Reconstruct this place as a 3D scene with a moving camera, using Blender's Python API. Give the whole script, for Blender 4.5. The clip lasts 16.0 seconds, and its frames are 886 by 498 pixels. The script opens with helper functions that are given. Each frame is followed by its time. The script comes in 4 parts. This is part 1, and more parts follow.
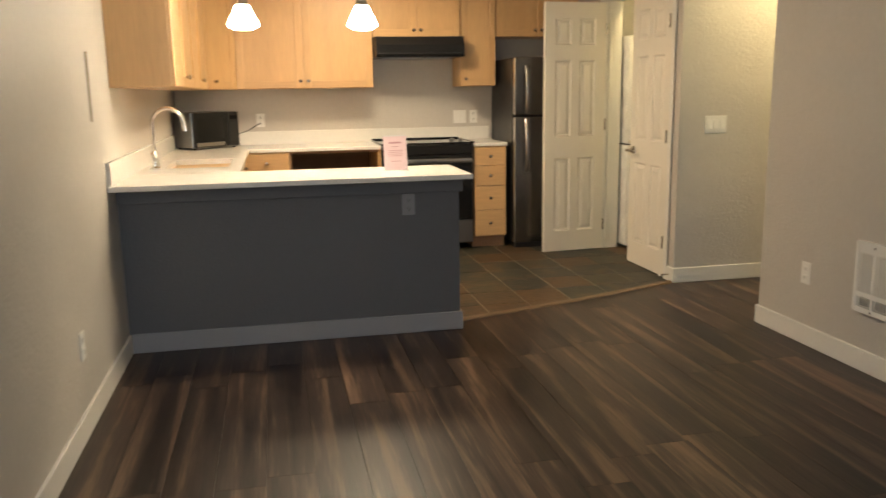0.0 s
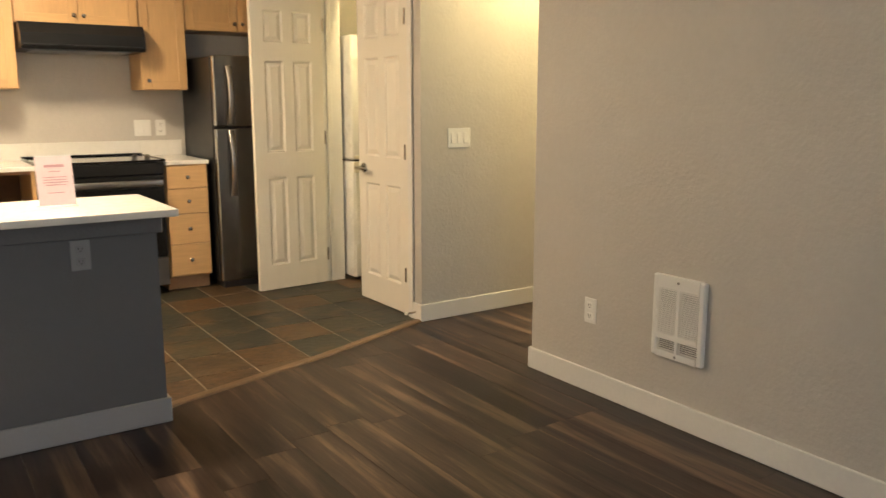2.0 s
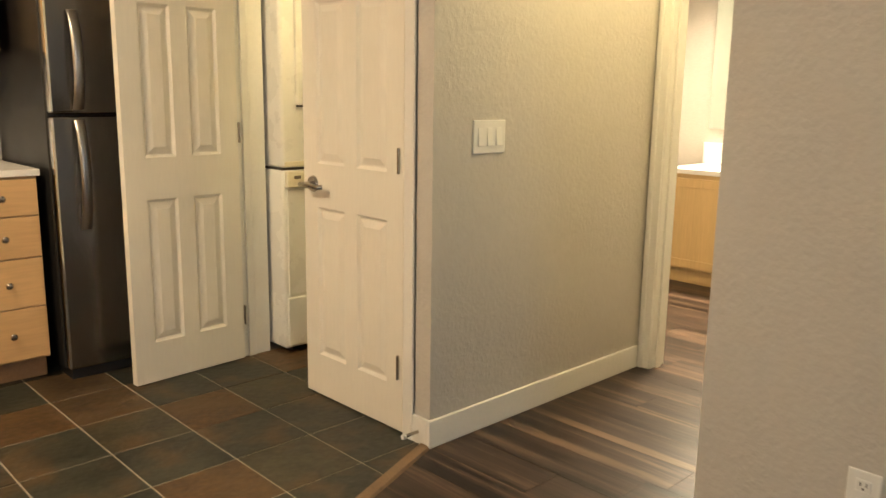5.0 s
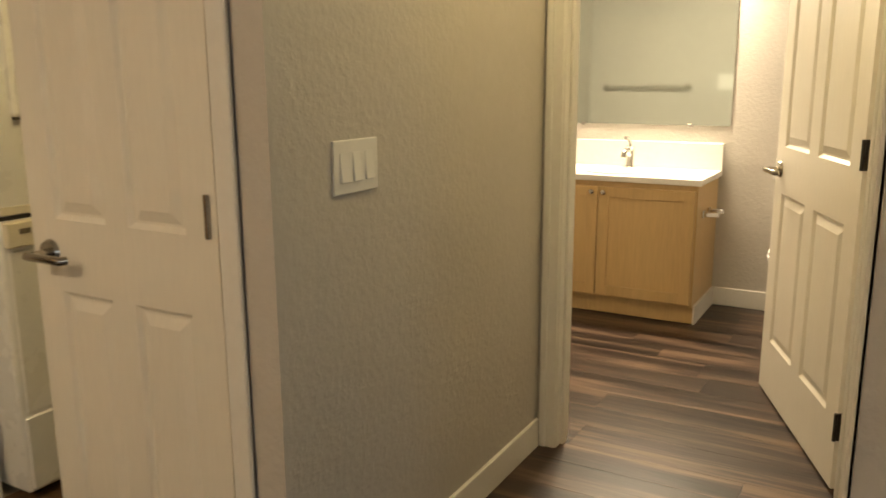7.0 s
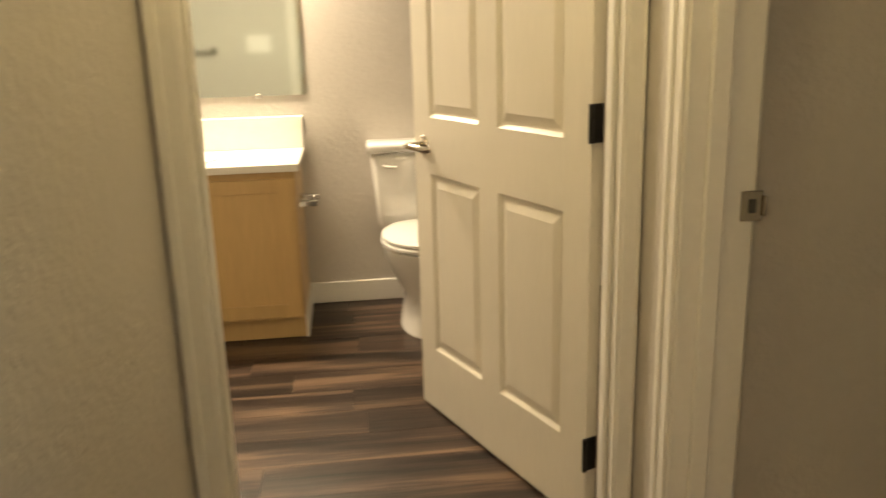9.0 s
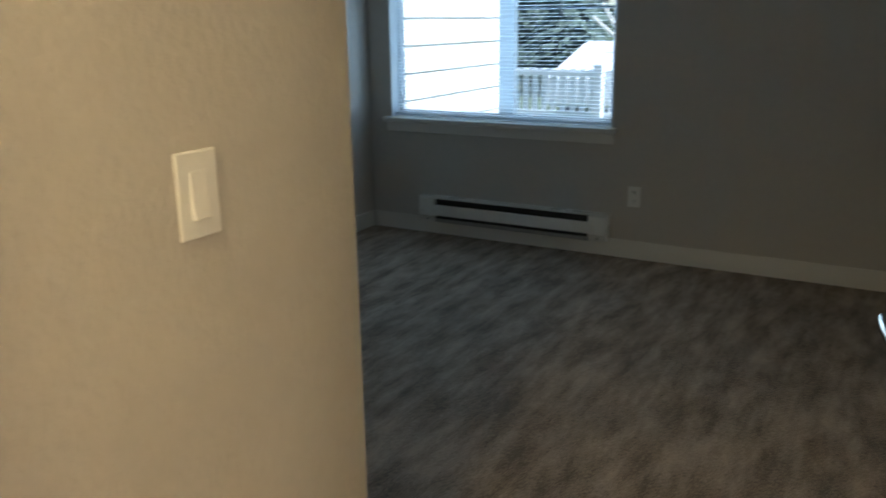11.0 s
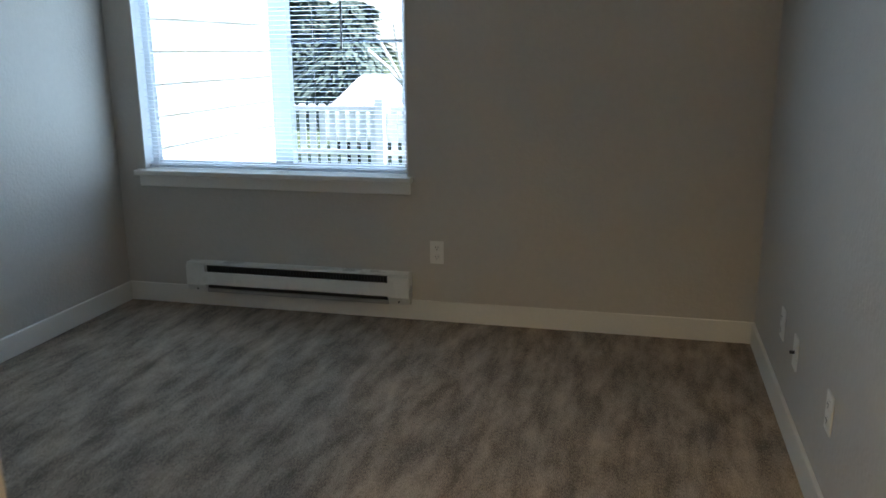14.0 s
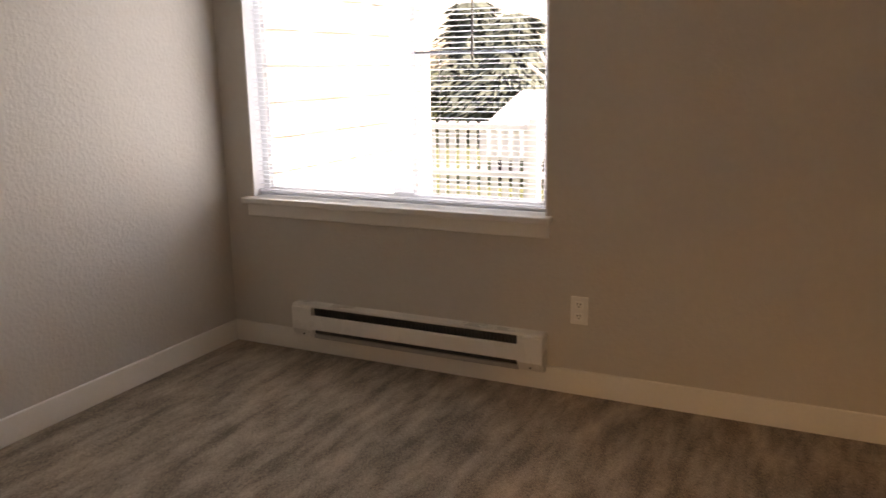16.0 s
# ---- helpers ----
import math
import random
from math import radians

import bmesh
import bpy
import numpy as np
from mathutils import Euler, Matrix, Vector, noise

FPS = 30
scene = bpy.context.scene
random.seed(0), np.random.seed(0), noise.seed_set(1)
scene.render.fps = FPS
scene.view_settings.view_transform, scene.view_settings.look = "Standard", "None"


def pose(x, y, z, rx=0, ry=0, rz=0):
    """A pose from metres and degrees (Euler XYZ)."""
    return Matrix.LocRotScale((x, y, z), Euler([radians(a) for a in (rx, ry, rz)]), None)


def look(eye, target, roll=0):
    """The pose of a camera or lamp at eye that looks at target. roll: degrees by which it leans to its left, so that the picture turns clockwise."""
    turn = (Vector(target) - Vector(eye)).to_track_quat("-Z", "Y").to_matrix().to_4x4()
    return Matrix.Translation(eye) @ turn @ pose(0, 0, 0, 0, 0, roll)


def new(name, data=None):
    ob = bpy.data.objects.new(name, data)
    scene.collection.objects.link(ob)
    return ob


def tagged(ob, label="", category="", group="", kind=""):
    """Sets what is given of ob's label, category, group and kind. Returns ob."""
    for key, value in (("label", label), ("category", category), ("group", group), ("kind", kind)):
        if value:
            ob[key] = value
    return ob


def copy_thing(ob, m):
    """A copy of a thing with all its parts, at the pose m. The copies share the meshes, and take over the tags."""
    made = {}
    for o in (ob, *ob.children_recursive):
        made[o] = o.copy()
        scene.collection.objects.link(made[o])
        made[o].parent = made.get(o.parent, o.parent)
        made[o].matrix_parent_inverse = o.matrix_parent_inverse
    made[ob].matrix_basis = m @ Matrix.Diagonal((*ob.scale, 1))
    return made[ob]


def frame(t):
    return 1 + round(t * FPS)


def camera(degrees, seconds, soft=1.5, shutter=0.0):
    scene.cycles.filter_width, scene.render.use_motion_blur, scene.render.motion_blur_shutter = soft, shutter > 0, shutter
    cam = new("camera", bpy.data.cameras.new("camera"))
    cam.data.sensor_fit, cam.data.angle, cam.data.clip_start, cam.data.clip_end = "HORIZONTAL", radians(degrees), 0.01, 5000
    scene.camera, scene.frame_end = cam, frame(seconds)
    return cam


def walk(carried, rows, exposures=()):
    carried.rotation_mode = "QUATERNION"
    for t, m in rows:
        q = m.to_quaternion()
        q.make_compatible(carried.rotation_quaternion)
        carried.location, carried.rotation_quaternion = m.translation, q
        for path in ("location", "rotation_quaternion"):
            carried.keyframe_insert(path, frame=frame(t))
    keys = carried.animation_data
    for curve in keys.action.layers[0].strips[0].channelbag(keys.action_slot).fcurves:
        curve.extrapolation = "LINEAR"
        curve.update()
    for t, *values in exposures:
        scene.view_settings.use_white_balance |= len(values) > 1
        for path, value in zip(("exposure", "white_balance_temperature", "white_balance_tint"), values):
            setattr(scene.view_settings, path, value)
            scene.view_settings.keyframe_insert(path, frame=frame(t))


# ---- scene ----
cam = camera(57.9, 16.0, shutter=0.35)
PATH = [
    (0, (0.29, 1.268, 1.342), (0.692, 3.188, 0.958), -0.9),
    (0.5, (0.236, 1.469, 1.338), (0.903, 3.316, 0.957), -1.0),
    (1, (0.296, 1.721, 1.332), (1.187, 3.467, 0.936), -1.3),
    (1.5, (0.394, 2.027, 1.342), (1.379, 3.728, 0.973), -0.4),
    (2, (0.467, 2.357, 1.313), (1.572, 3.984, 0.95), -0.0),
    (2.5, (0.574, 2.694, 1.291), (1.79, 4.229, 0.886), 0.2),
    (3, (0.678, 3.061, 1.288), (1.93, 4.562, 0.864), 0.2),
    (3.2, (0.706, 3.215, 1.275), (1.984, 4.692, 0.842), -0.1),
    (5.3, (1.263, 4.513, 1.251), (2.627, 5.925, 0.869), 0.9),
    (5.5, (1.321, 4.613, 1.264), (2.676, 6.036, 0.891), 0.7),
    (6, (1.433, 4.886, 1.259), (2.865, 6.232, 0.886), -1.6),
    (6.5, (1.623, 5.102, 1.271), (3.23, 6.226, 0.879), -2.0),
    (7, (1.847, 5.282, 1.28), (3.546, 6.251, 0.866), -0.3),
    (7.5, (1.991, 5.49, 1.266), (3.809, 6.189, 0.81), -1.1),
    (8, (2.191, 5.655, 1.241), (4.075, 6.095, 0.733), -1.2),
    (8.5, (2.444, 5.776, 1.254), (4.362, 6.005, 0.735), -0.8),
    (9, (2.669, 5.926, 1.26), (4.59, 5.707, 0.749), -1.6),
    (9.2, (2.76, 5.947, 1.264), (4.647, 5.536, 0.743), -1.9),
    (11.3, (3.482, 5.413, 1.317), (4.238, 3.636, 0.797), -0.8),
    (11.5, (3.555, 5.387, 1.305), (4.176, 3.549, 0.806), -1.1),
    (12, (3.688, 5.327, 1.314), (3.969, 3.405, 0.843), -3.0),
    (12.5, (3.755, 5.307, 1.337), (3.905, 3.373, 0.855), -1.8),
    (13, (3.744, 5.219, 1.343), (3.901, 3.286, 0.853), -1.1),
    (13.5, (3.678, 5.06, 1.352), (4.03, 3.151, 0.872), -0.6),
    (14, (3.667, 4.888, 1.335), (4.136, 3.005, 0.854), -0.5),
    (14.5, (3.729, 4.661, 1.343), (4.196, 2.756, 0.952), -1.4),
    (15, (3.746, 4.469, 1.334), (4.23, 2.573, 0.918), -1.3),
    (15.5, (3.762, 4.275, 1.34), (4.427, 2.443, 0.893), -1.0),
    (16, (3.775, 4.154, 1.319), (4.626, 2.399, 0.878), -0.9),
]
EXPOSURES = [(0, 0.4, 6350, 10), (1, 0.52, 6400, 10), (1.5, 0.66, 6450, 10), (2, 0.66, 6500, 10), (2.5, 0.58, 6550, 10), (3, 0.7, 6700, 10), (5.5, 0.5, 6600, 10), (6.5, 0.0, 6700, 10), (7.5, -0.42, 6800, 10), (9.2, -0.38, 6900, 10), (11.3, 1.02, 6100, 14), (12.5, 1.5, 6400, 18), (13, 1.5, 6500, 19), (14.5, 1.55, 6800, 20), (15, 1.55, 7200, 22), (15.5, 1.7, 8200, 28), (16, 1.85, 11500, 46)]
walk(cam, [(t, look(eye, target, roll)) for t, eye, target, roll in PATH], EXPOSURES)


# ---- light ----
world = bpy.data.worlds.new("sky")
scene.world = world
world.use_nodes = True
sky = world.node_tree.nodes.new("ShaderNodeTexSky")
sky.sky_type, sky.sun_disc = "NISHITA", False
sky.sun_elevation, sky.sun_rotation = radians(48), radians(-86)
world.node_tree.links.new(sky.outputs[0], world.node_tree.nodes["Background"].inputs[0])
world.node_tree.nodes["Background"].inputs[1].default_value = 0.15


def lamp(name, kind, m, energy, color, size=0.1, size_y=None):
    d = bpy.data.lights.new(name, kind)
    d.energy, d.color = energy, color
    if kind == "AREA":
        d.size = size
        if size_y:
            d.shape, d.size_y = "RECTANGLE", size_y
    elif kind == "SUN":
        d.angle = size
    else:
        d.shadow_soft_size = size
    ob = new(name, d)
    ob.matrix_world = m
    return ob


DAY, SKYLIGHT, WARM, YELLOW = (0.86, 0.93, 1.0), (0.48, 0.77, 1.0), (1.0, 0.79, 0.52), (1.0, 0.79, 0.37)
lamp("sun", "SUN", look((-8, 0.5, 9), (0, 0, 0)), 5.0, (0.95, 0.97, 1.0), radians(2))
lamp("patio_daylight", "AREA", look((0.3, 0.71, 1.48), (0.3, 3, 1.48)), 14, DAY, 1.2, 1.1)
lamp("window_daylight", "AREA", look((5.505, 1.07, 1.36), (5.505, 3.2, 1.36)), 9, SKYLIGHT, 1.38, 1.16)
lamp("closet_lamp", "POINT", pose(3.2, 6.8, 2.29), 22, YELLOW, 0.04)
lamp("hall_lamp", "POINT", pose(3.86, 5.8, 2.27), 23, YELLOW, 0.1)
lamp("kitchen_lamp", "AREA", look((1.0, 7.1, 2.33), (1.0, 7.1, 0)), 31, WARM, 0.32, 0.32)
lamp("pendant_bulb", "POINT", pose(0.177, 5.65, 1.72), 10, WARM, 0.03)
lamp("pendant_bulb", "POINT", pose(0.79, 5.65, 1.72), 10, WARM, 0.03)
lamp("vanity_bulbs", "AREA", look((6.33, 6.5, 2.0), (5.6, 6.4, 0.6)), 86, (1.0, 0.82, 0.58), 0.6, 0.12)


# ---- materials ----
def mat(name, color, rough=0.5, metal=0.0, vary=0.12, scale=8.0, fine=120.0, bump=0.0, bump_scale=200.0, second=None, stretch=(1, 1, 1), rand=0.0, detail=4, spread=0.14, relief=0.004):
    m = bpy.data.materials.new(name)
    m.use_nodes = True
    n, k = m.node_tree.nodes, m.node_tree.links
    b = n["Principled BSDF"]
    co = n.new("ShaderNodeTexCoord")
    mp = n.new("ShaderNodeMapping")
    mp.inputs["Scale"].default_value = stretch
    k.new(co.outputs["Object"], mp.inputs[0])
    n1, n2 = n.new("ShaderNodeTexNoise"), n.new("ShaderNodeTexNoise")
    n1.inputs["Scale"].default_value, n1.inputs["Detail"].default_value = scale, 4
    n2.inputs["Scale"].default_value, n2.inputs["Detail"].default_value = fine, 3
    k.new(mp.outputs[0], n1.inputs["Vector"])
    k.new(mp.outputs[0], n2.inputs["Vector"])
    n1.inputs["Detail"].default_value, n1.inputs["Roughness"].default_value = detail, 0.5 + 0.02 * detail
    mixf = n.new("ShaderNodeMath")
    mixf.operation = "MULTIPLY_ADD"
    mixf.inputs[1].default_value = 0.6
    k.new(n1.outputs[0], mixf.inputs[0])
    half = n.new("ShaderNodeMath")
    half.operation, half.inputs[1].default_value = "MULTIPLY", 0.4
    k.new(n2.outputs[0], half.inputs[0])
    k.new(half.outputs[0], mixf.inputs[2])
    ramp = n.new("ShaderNodeValToRGB")
    dark = second or tuple(c * (1 - vary) for c in color)
    light = color if second else tuple(min(1, c * (1 + vary)) for c in color)
    ramp.color_ramp.elements[0].position, ramp.color_ramp.elements[1].position = 0.5 - spread, 0.5 + spread
    ramp.color_ramp.elements[0].color, ramp.color_ramp.elements[1].color = (*dark, 1), (*light, 1)
    k.new(mixf.outputs[0], ramp.inputs[0])
    out = ramp.outputs[0]
    if rand:
        info, hsv, rng = n.new("ShaderNodeObjectInfo"), n.new("ShaderNodeHueSaturation"), n.new("ShaderNodeMapRange")
        rng.inputs["To Min"].default_value, rng.inputs["To Max"].default_value = 1 - rand, 1 + rand
        k.new(info.outputs["Random"], rng.inputs[0])
        k.new(rng.outputs[0], hsv.inputs["Value"])
        k.new(out, hsv.inputs["Color"])
        out = hsv.outputs[0]
    k.new(out, b.inputs["Base Color"])
    rr = n.new("ShaderNodeMapRange")
    rr.inputs["To Min"].default_value, rr.inputs["To Max"].default_value = max(0.02, rough - 0.08), min(1, rough + 0.08)
    k.new(n1.outputs[0], rr.inputs[0])
    k.new(rr.outputs[0], b.inputs["Roughness"])
    b.inputs["Metallic"].default_value = metal
    if bump:
        n3, bp = n.new("ShaderNodeTexNoise"), n.new("ShaderNodeBump")
        n3.inputs["Scale"].default_value, n3.inputs["Detail"].default_value = bump_scale, 3
        k.new(mp.outputs[0], n3.inputs["Vector"])
        k.new(n3.outputs[0], bp.inputs["Height"])
        bp.inputs["Strength"].default_value, bp.inputs["Distance"].default_value = bump, relief
        k.new(bp.outputs[0], b.inputs["Normal"])
    return m


def wood_floor_mat():
    """Dark walnut plank: long streaks along y, offset for each board."""
    m = bpy.data.materials.new("walnut_plank")
    m.use_nodes = True
    n, k = m.node_tree.nodes, m.node_tree.links
    b = n["Principled BSDF"]
    b.inputs["Specular IOR Level"].default_value = 0.32
    co, info = n.new("ShaderNodeTexCoord"), n.new("ShaderNodeObjectInfo")
    off, add = n.new("ShaderNodeVectorMath"), n.new("ShaderNodeVectorMath")
    off.operation, off.inputs[1].default_value = "SCALE", (0, 0, 0)
    comb = n.new("ShaderNodeCombineXYZ")
    for a in range(3):
        k.new(info.outputs["Random"], comb.inputs[a])
    k.new(comb.outputs[0], off.inputs[0])
    off.inputs["Scale"].default_value = 37.0
    add.operation = "ADD"
    k.new(co.outputs["Object"], add.inputs[0])
    k.new(off.outputs[0], add.inputs[1])
    mp = n.new("ShaderNodeMapping")
    mp.inputs["Scale"].default_value = (1.0, 0.055, 1.0)
    k.new(add.outputs[0], mp.inputs[0])
    n1, n2 = n.new("ShaderNodeTexNoise"), n.new("ShaderNodeTexNoise")
    n1.inputs["Scale"].default_value, n1.inputs["Detail"].default_value, n1.inputs["Distortion"].default_value = 12, 8, 0.6
    n2.inputs["Scale"].default_value, n2.inputs["Detail"].default_value = 110, 4
    k.new(mp.outputs[0], n1.inputs["Vector"])
    k.new(mp.outputs[0], n2.inputs["Vector"])
    ramp = n.new("ShaderNodeValToRGB")
    e = ramp.color_ramp.elements
    e[0].position, e[0].color = 0.36, (0.012, 0.007, 0.0055, 1)
    e[1].position, e[1].color = 0.67, (0.15, 0.094, 0.061, 1)
    mid = e.new(0.53)
    mid.color = (0.046, 0.0285, 0.0205, 1)
    mixn = n.new("ShaderNodeMath")
    mixn.operation, mixn.inputs[1].default_value = "MULTIPLY_ADD", 0.22
    k.new(n2.outputs[0], mixn.inputs[0])
    sub = n.new("ShaderNodeMath")
    sub.operation, sub.inputs[1].default_value = "SUBTRACT", 0.11
    k.new(n1.outputs[0], sub.inputs[0])
    k.new(sub.outputs[0], mixn.inputs[2])
    k.new(mixn.outputs[0], ramp.inputs[0])
    hsv, rng = n.new("ShaderNodeHueSaturation"), n.new("ShaderNodeMapRange")
    rng.inputs["To Min"].default_value, rng.inputs["To Max"].default_value = 0.75, 1.35
    k.new(info.outputs["Random"], rng.inputs[0])
    k.new(rng.outputs[0], hsv.inputs["Value"])
    k.new(ramp.outputs[0], hsv.inputs["Color"])
    k.new(hsv.outputs[0], b.inputs["Base Color"])
    rr = n.new("ShaderNodeMapRange")
    rr.inputs["To Min"].default_value, rr.inputs["To Max"].default_value = 0.28, 0.44
    k.new(n1.outputs[0], rr.inputs[0])
    k.new(rr.outputs[0], b.inputs["Roughness"])
    bp = n.new("ShaderNodeBump")
    bp.inputs["Strength"].default_value, bp.inputs["Distance"].default_value = 0.25, 0.002
    k.new(n2.outputs[0], bp.inputs["Height"])
    k.new(bp.outputs[0], b.inputs["Normal"])
    return m


def slate_mat():
    m = mat("slate", (0.062, 0.058, 0.046), 0.5, 0, 0.55, 6, 40, 0.7, 26)
    n, k = m.node_tree.nodes, m.node_tree.links
    b = n["Principled BSDF"]
    src = b.inputs["Base Color"].links[0].from_socket
    info, ramp, mix = n.new("ShaderNodeObjectInfo"), n.new("ShaderNodeValToRGB"), n.new("ShaderNodeMix")
    ramp.color_ramp.interpolation = "CONSTANT"
    e = ramp.color_ramp.elements
    e[0].position, e[0].color = 0, (0.42, 0.46, 0.40, 1)
    e[1].position, e[1].color = 0.85, (1.15, 0.66, 0.33, 1)
    for p, c in ((0.22, (0.62, 0.58, 0.42)), (0.42, (0.36, 0.41, 0.38)), (0.58, (0.98, 0.66, 0.40)), (0.7, (0.62, 0.54, 0.36))):
        e.new(p).color = (*c, 1)
    k.new(info.outputs["Random"], ramp.inputs[0])
    mix.data_type, mix.blend_type = "RGBA", "MULTIPLY"
    mix.inputs["Factor"].default_value = 1
    k.new(src, mix.inputs["A"])
    k.new(ramp.outputs[0], mix.inputs["B"])
    # rust and olive clouds of cleft stone, placed anew on each tile
    co, off, clouds, cut = n.new("ShaderNodeTexCoord"), n.new("ShaderNodeVectorMath"), n.new("ShaderNodeTexNoise"), n.new("ShaderNodeValToRGB")
    off.operation = "MULTIPLY_ADD"
    off.inputs[1].default_value = (23.0, 41.0, 17.0)
    k.new(info.outputs["Random"], off.inputs[0])
    k.new(co.outputs["Object"], off.inputs[2])
    k.new(off.outputs[0], clouds.inputs["Vector"])
    clouds.inputs["Scale"].default_value, clouds.inputs["Detail"].default_value = 4.5, 6
    cut.color_ramp.elements[0].position, cut.color_ramp.elements[1].position = 0.5, 0.68
    k.new(clouds.outputs[0], cut.inputs[0])
    stain = n.new("ShaderNodeMix")
    stain.data_type = "RGBA"
    k.new(cut.outputs[0], stain.inputs["Factor"])
    k.new(mix.outputs["Result"], stain.inputs["A"])
    stain.inputs["B"].default_value = (0.085, 0.05, 0.022, 1)
    k.new(stain.outputs["Result"], b.inputs["Base Color"])
    return m


def glass_mat():
    m = bpy.data.materials.new("window_glass")
    m.use_nodes = True
    b = m.node_tree.nodes["Principled BSDF"]
    b.inputs["Base Color"].default_value = (0.86, 0.95, 1.0, 1)
    b.inputs["Roughness"].default_value = 0.0
    b.inputs["Transmission Weight"].default_value = 1.0
    b.inputs["IOR"].default_value = 1.05
    return m


def glow_mat(name, color, strength):
    m = bpy.data.materials.new(name)
    m.use_nodes = True
    b = m.node_tree.nodes["Principled BSDF"]
    b.inputs["Base Color"].default_value = (0.9, 0.9, 0.88, 1)
    b.inputs["Emission Color"].default_value = (*color, 1)
    b.inputs["Emission Strength"].default_value = strength
    return m


M_WALL = mat("greige_wall_paint", (0.53, 0.498, 0.452), 0.55, 0, 0.035, 1.5, 30, 0.5, 62, relief=0.005)
M_PENIN = mat("slate_grey_wall_paint", (0.155, 0.155, 0.159), 0.6, 0, 0.03, 1.5, 30, 0.5, 75)
# greyer than the white trim of the other baseboards
M_PENBASE = mat("grey_baseboard", (0.40, 0.40, 0.41), 0.4, 0, 0.03, 3, 60, 0.08, 60)
M_CEIL = mat("ceiling_paint", (0.74, 0.73, 0.7), 0.8, 0, 0.02, 2, 60, 0.4, 90)
M_TRIM = mat("white_trim_paint", (0.76, 0.74, 0.69), 0.38, 0, 0.03, 3, 60, 0.08, 60)
M_DOOR = mat("door_paint", (0.78, 0.74, 0.65), 0.4, 0, 0.03, 3, 80, 0.1, 120, stretch=(1, 1, 0.15))
M_MAPLE = mat("maple_veneer", (0.58, 0.365, 0.17), 0.38, 0, 0.1, 5, 90, 0.06, 120, stretch=(1, 1, 0.08), rand=0.06)
M_MAPLE_H = mat("maple_veneer_level", (0.58, 0.365, 0.17), 0.38, 0, 0.1, 5, 90, 0.06, 120, stretch=(0.08, 1, 1), rand=0.06)
M_MAPLE_V = mat("pale_maple_veneer", (0.56, 0.385, 0.175), 0.38, 0, 0.1, 5, 90, 0.06, 120, stretch=(1, 1, 0.08), rand=0.05)
M_TOE = mat("toe_kick_wood", (0.30, 0.17, 0.085), 0.6, 0, 0.12, 6, 90)
# back of the dishwasher bay, a darker brown than its sides
M_CAVITY = mat("dark_brown_board", (0.14, 0.085, 0.045), 0.8, 0, 0.2, 8, 120)
M_QUARTZ = mat("white_quartz", (0.80, 0.78, 0.73), 0.22, 0, 0.03, 40, 300)
M_STEEL = mat("stainless_steel", (0.33, 0.32, 0.31), 0.3, 1, 0.06, 3, 200, 0.05, 250, stretch=(1, 1, 0.03))
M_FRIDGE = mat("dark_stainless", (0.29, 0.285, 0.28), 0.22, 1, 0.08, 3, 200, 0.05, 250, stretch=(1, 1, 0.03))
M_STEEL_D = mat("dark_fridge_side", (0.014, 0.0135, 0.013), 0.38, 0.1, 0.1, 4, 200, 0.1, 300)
M_BLACK = mat("black_enamel", (0.012, 0.012, 0.013), 0.22, 0, 0.1, 4, 100)
M_BLACKM = mat("black_plastic", (0.02, 0.02, 0.02), 0.5, 0, 0.1, 4, 100)
M_GLASSB = mat("black_glass", (0.01, 0.01, 0.011), 0.06, 0, 0.05, 4, 50)
M_CHROME = mat("chrome", (0.75, 0.74, 0.72), 0.1, 1, 0.03, 5, 80)
M_NICKEL = mat("satin_nickel", (0.47, 0.43, 0.37), 0.22, 1, 0.05, 9, 150)
M_BRONZE = mat("dark_bronze_hinge", (0.03, 0.027, 0.025), 0.45, 0.6, 0.2, 30, 200)
M_WHITE = mat("white_enamel", (0.79, 0.78, 0.74), 0.28, 0, 0.02, 4, 60)
M_PLATE = mat("white_plastic", (0.80, 0.79, 0.75), 0.35, 0, 0.02, 10, 100)
M_GREYP = mat("grey_plastic", (0.33, 0.33, 0.33), 0.4, 0, 0.03, 10, 100)
M_ALMOND = mat("almond_plastic", (0.72, 0.66, 0.52), 0.4, 0, 0.03, 10, 100)
# near-black painted as the shade in slots, holes and seams; also the thermostat badge
M_SLOT = mat("slot_shadow_plastic", (0.05, 0.045, 0.04), 0.6, 0, 0.1, 20, 100)
M_CERAMIC = mat("vitreous_china", (0.82, 0.81, 0.78), 0.08, 0, 0.02, 3, 40)
M_CARPET = mat("taupe_carpet", (0.52, 0.412, 0.318), 1.0, 0, 0, 4.5, 130, 1.0, 160, second=(0.15, 0.118, 0.091), stretch=(2.4, 0.6, 1), detail=9, spread=0.10)
M_PLANK = wood_floor_mat()
M_SLATE = slate_mat()
M_GROUT = mat("grey_grout", (0.32, 0.285, 0.225), 0.9, 0, 0.15, 20, 200, 0.3, 200)
M_SUB = mat("dark_underlay", (0.015, 0.011, 0.009), 0.9)
M_STRIP = mat("oak_strip", (0.155, 0.095, 0.052), 0.5, 0, 0.2, 10, 90, 0.1, 90)
M_GLASS = glass_mat()
M_MIRROR = mat("mirror_silver", (0.66, 0.74, 0.70), 0.02, 1, 0.0, 1, 1)
M_VINYL = mat("white_vinyl", (0.80, 0.82, 0.84), 0.4, 0, 0.02, 5, 80)
M_SLAT = mat("blind_slat", (0.78, 0.80, 0.82), 0.45, 0, 0.02, 6, 80)
sn, sk = M_SLAT.node_tree.nodes, M_SLAT.node_tree.links
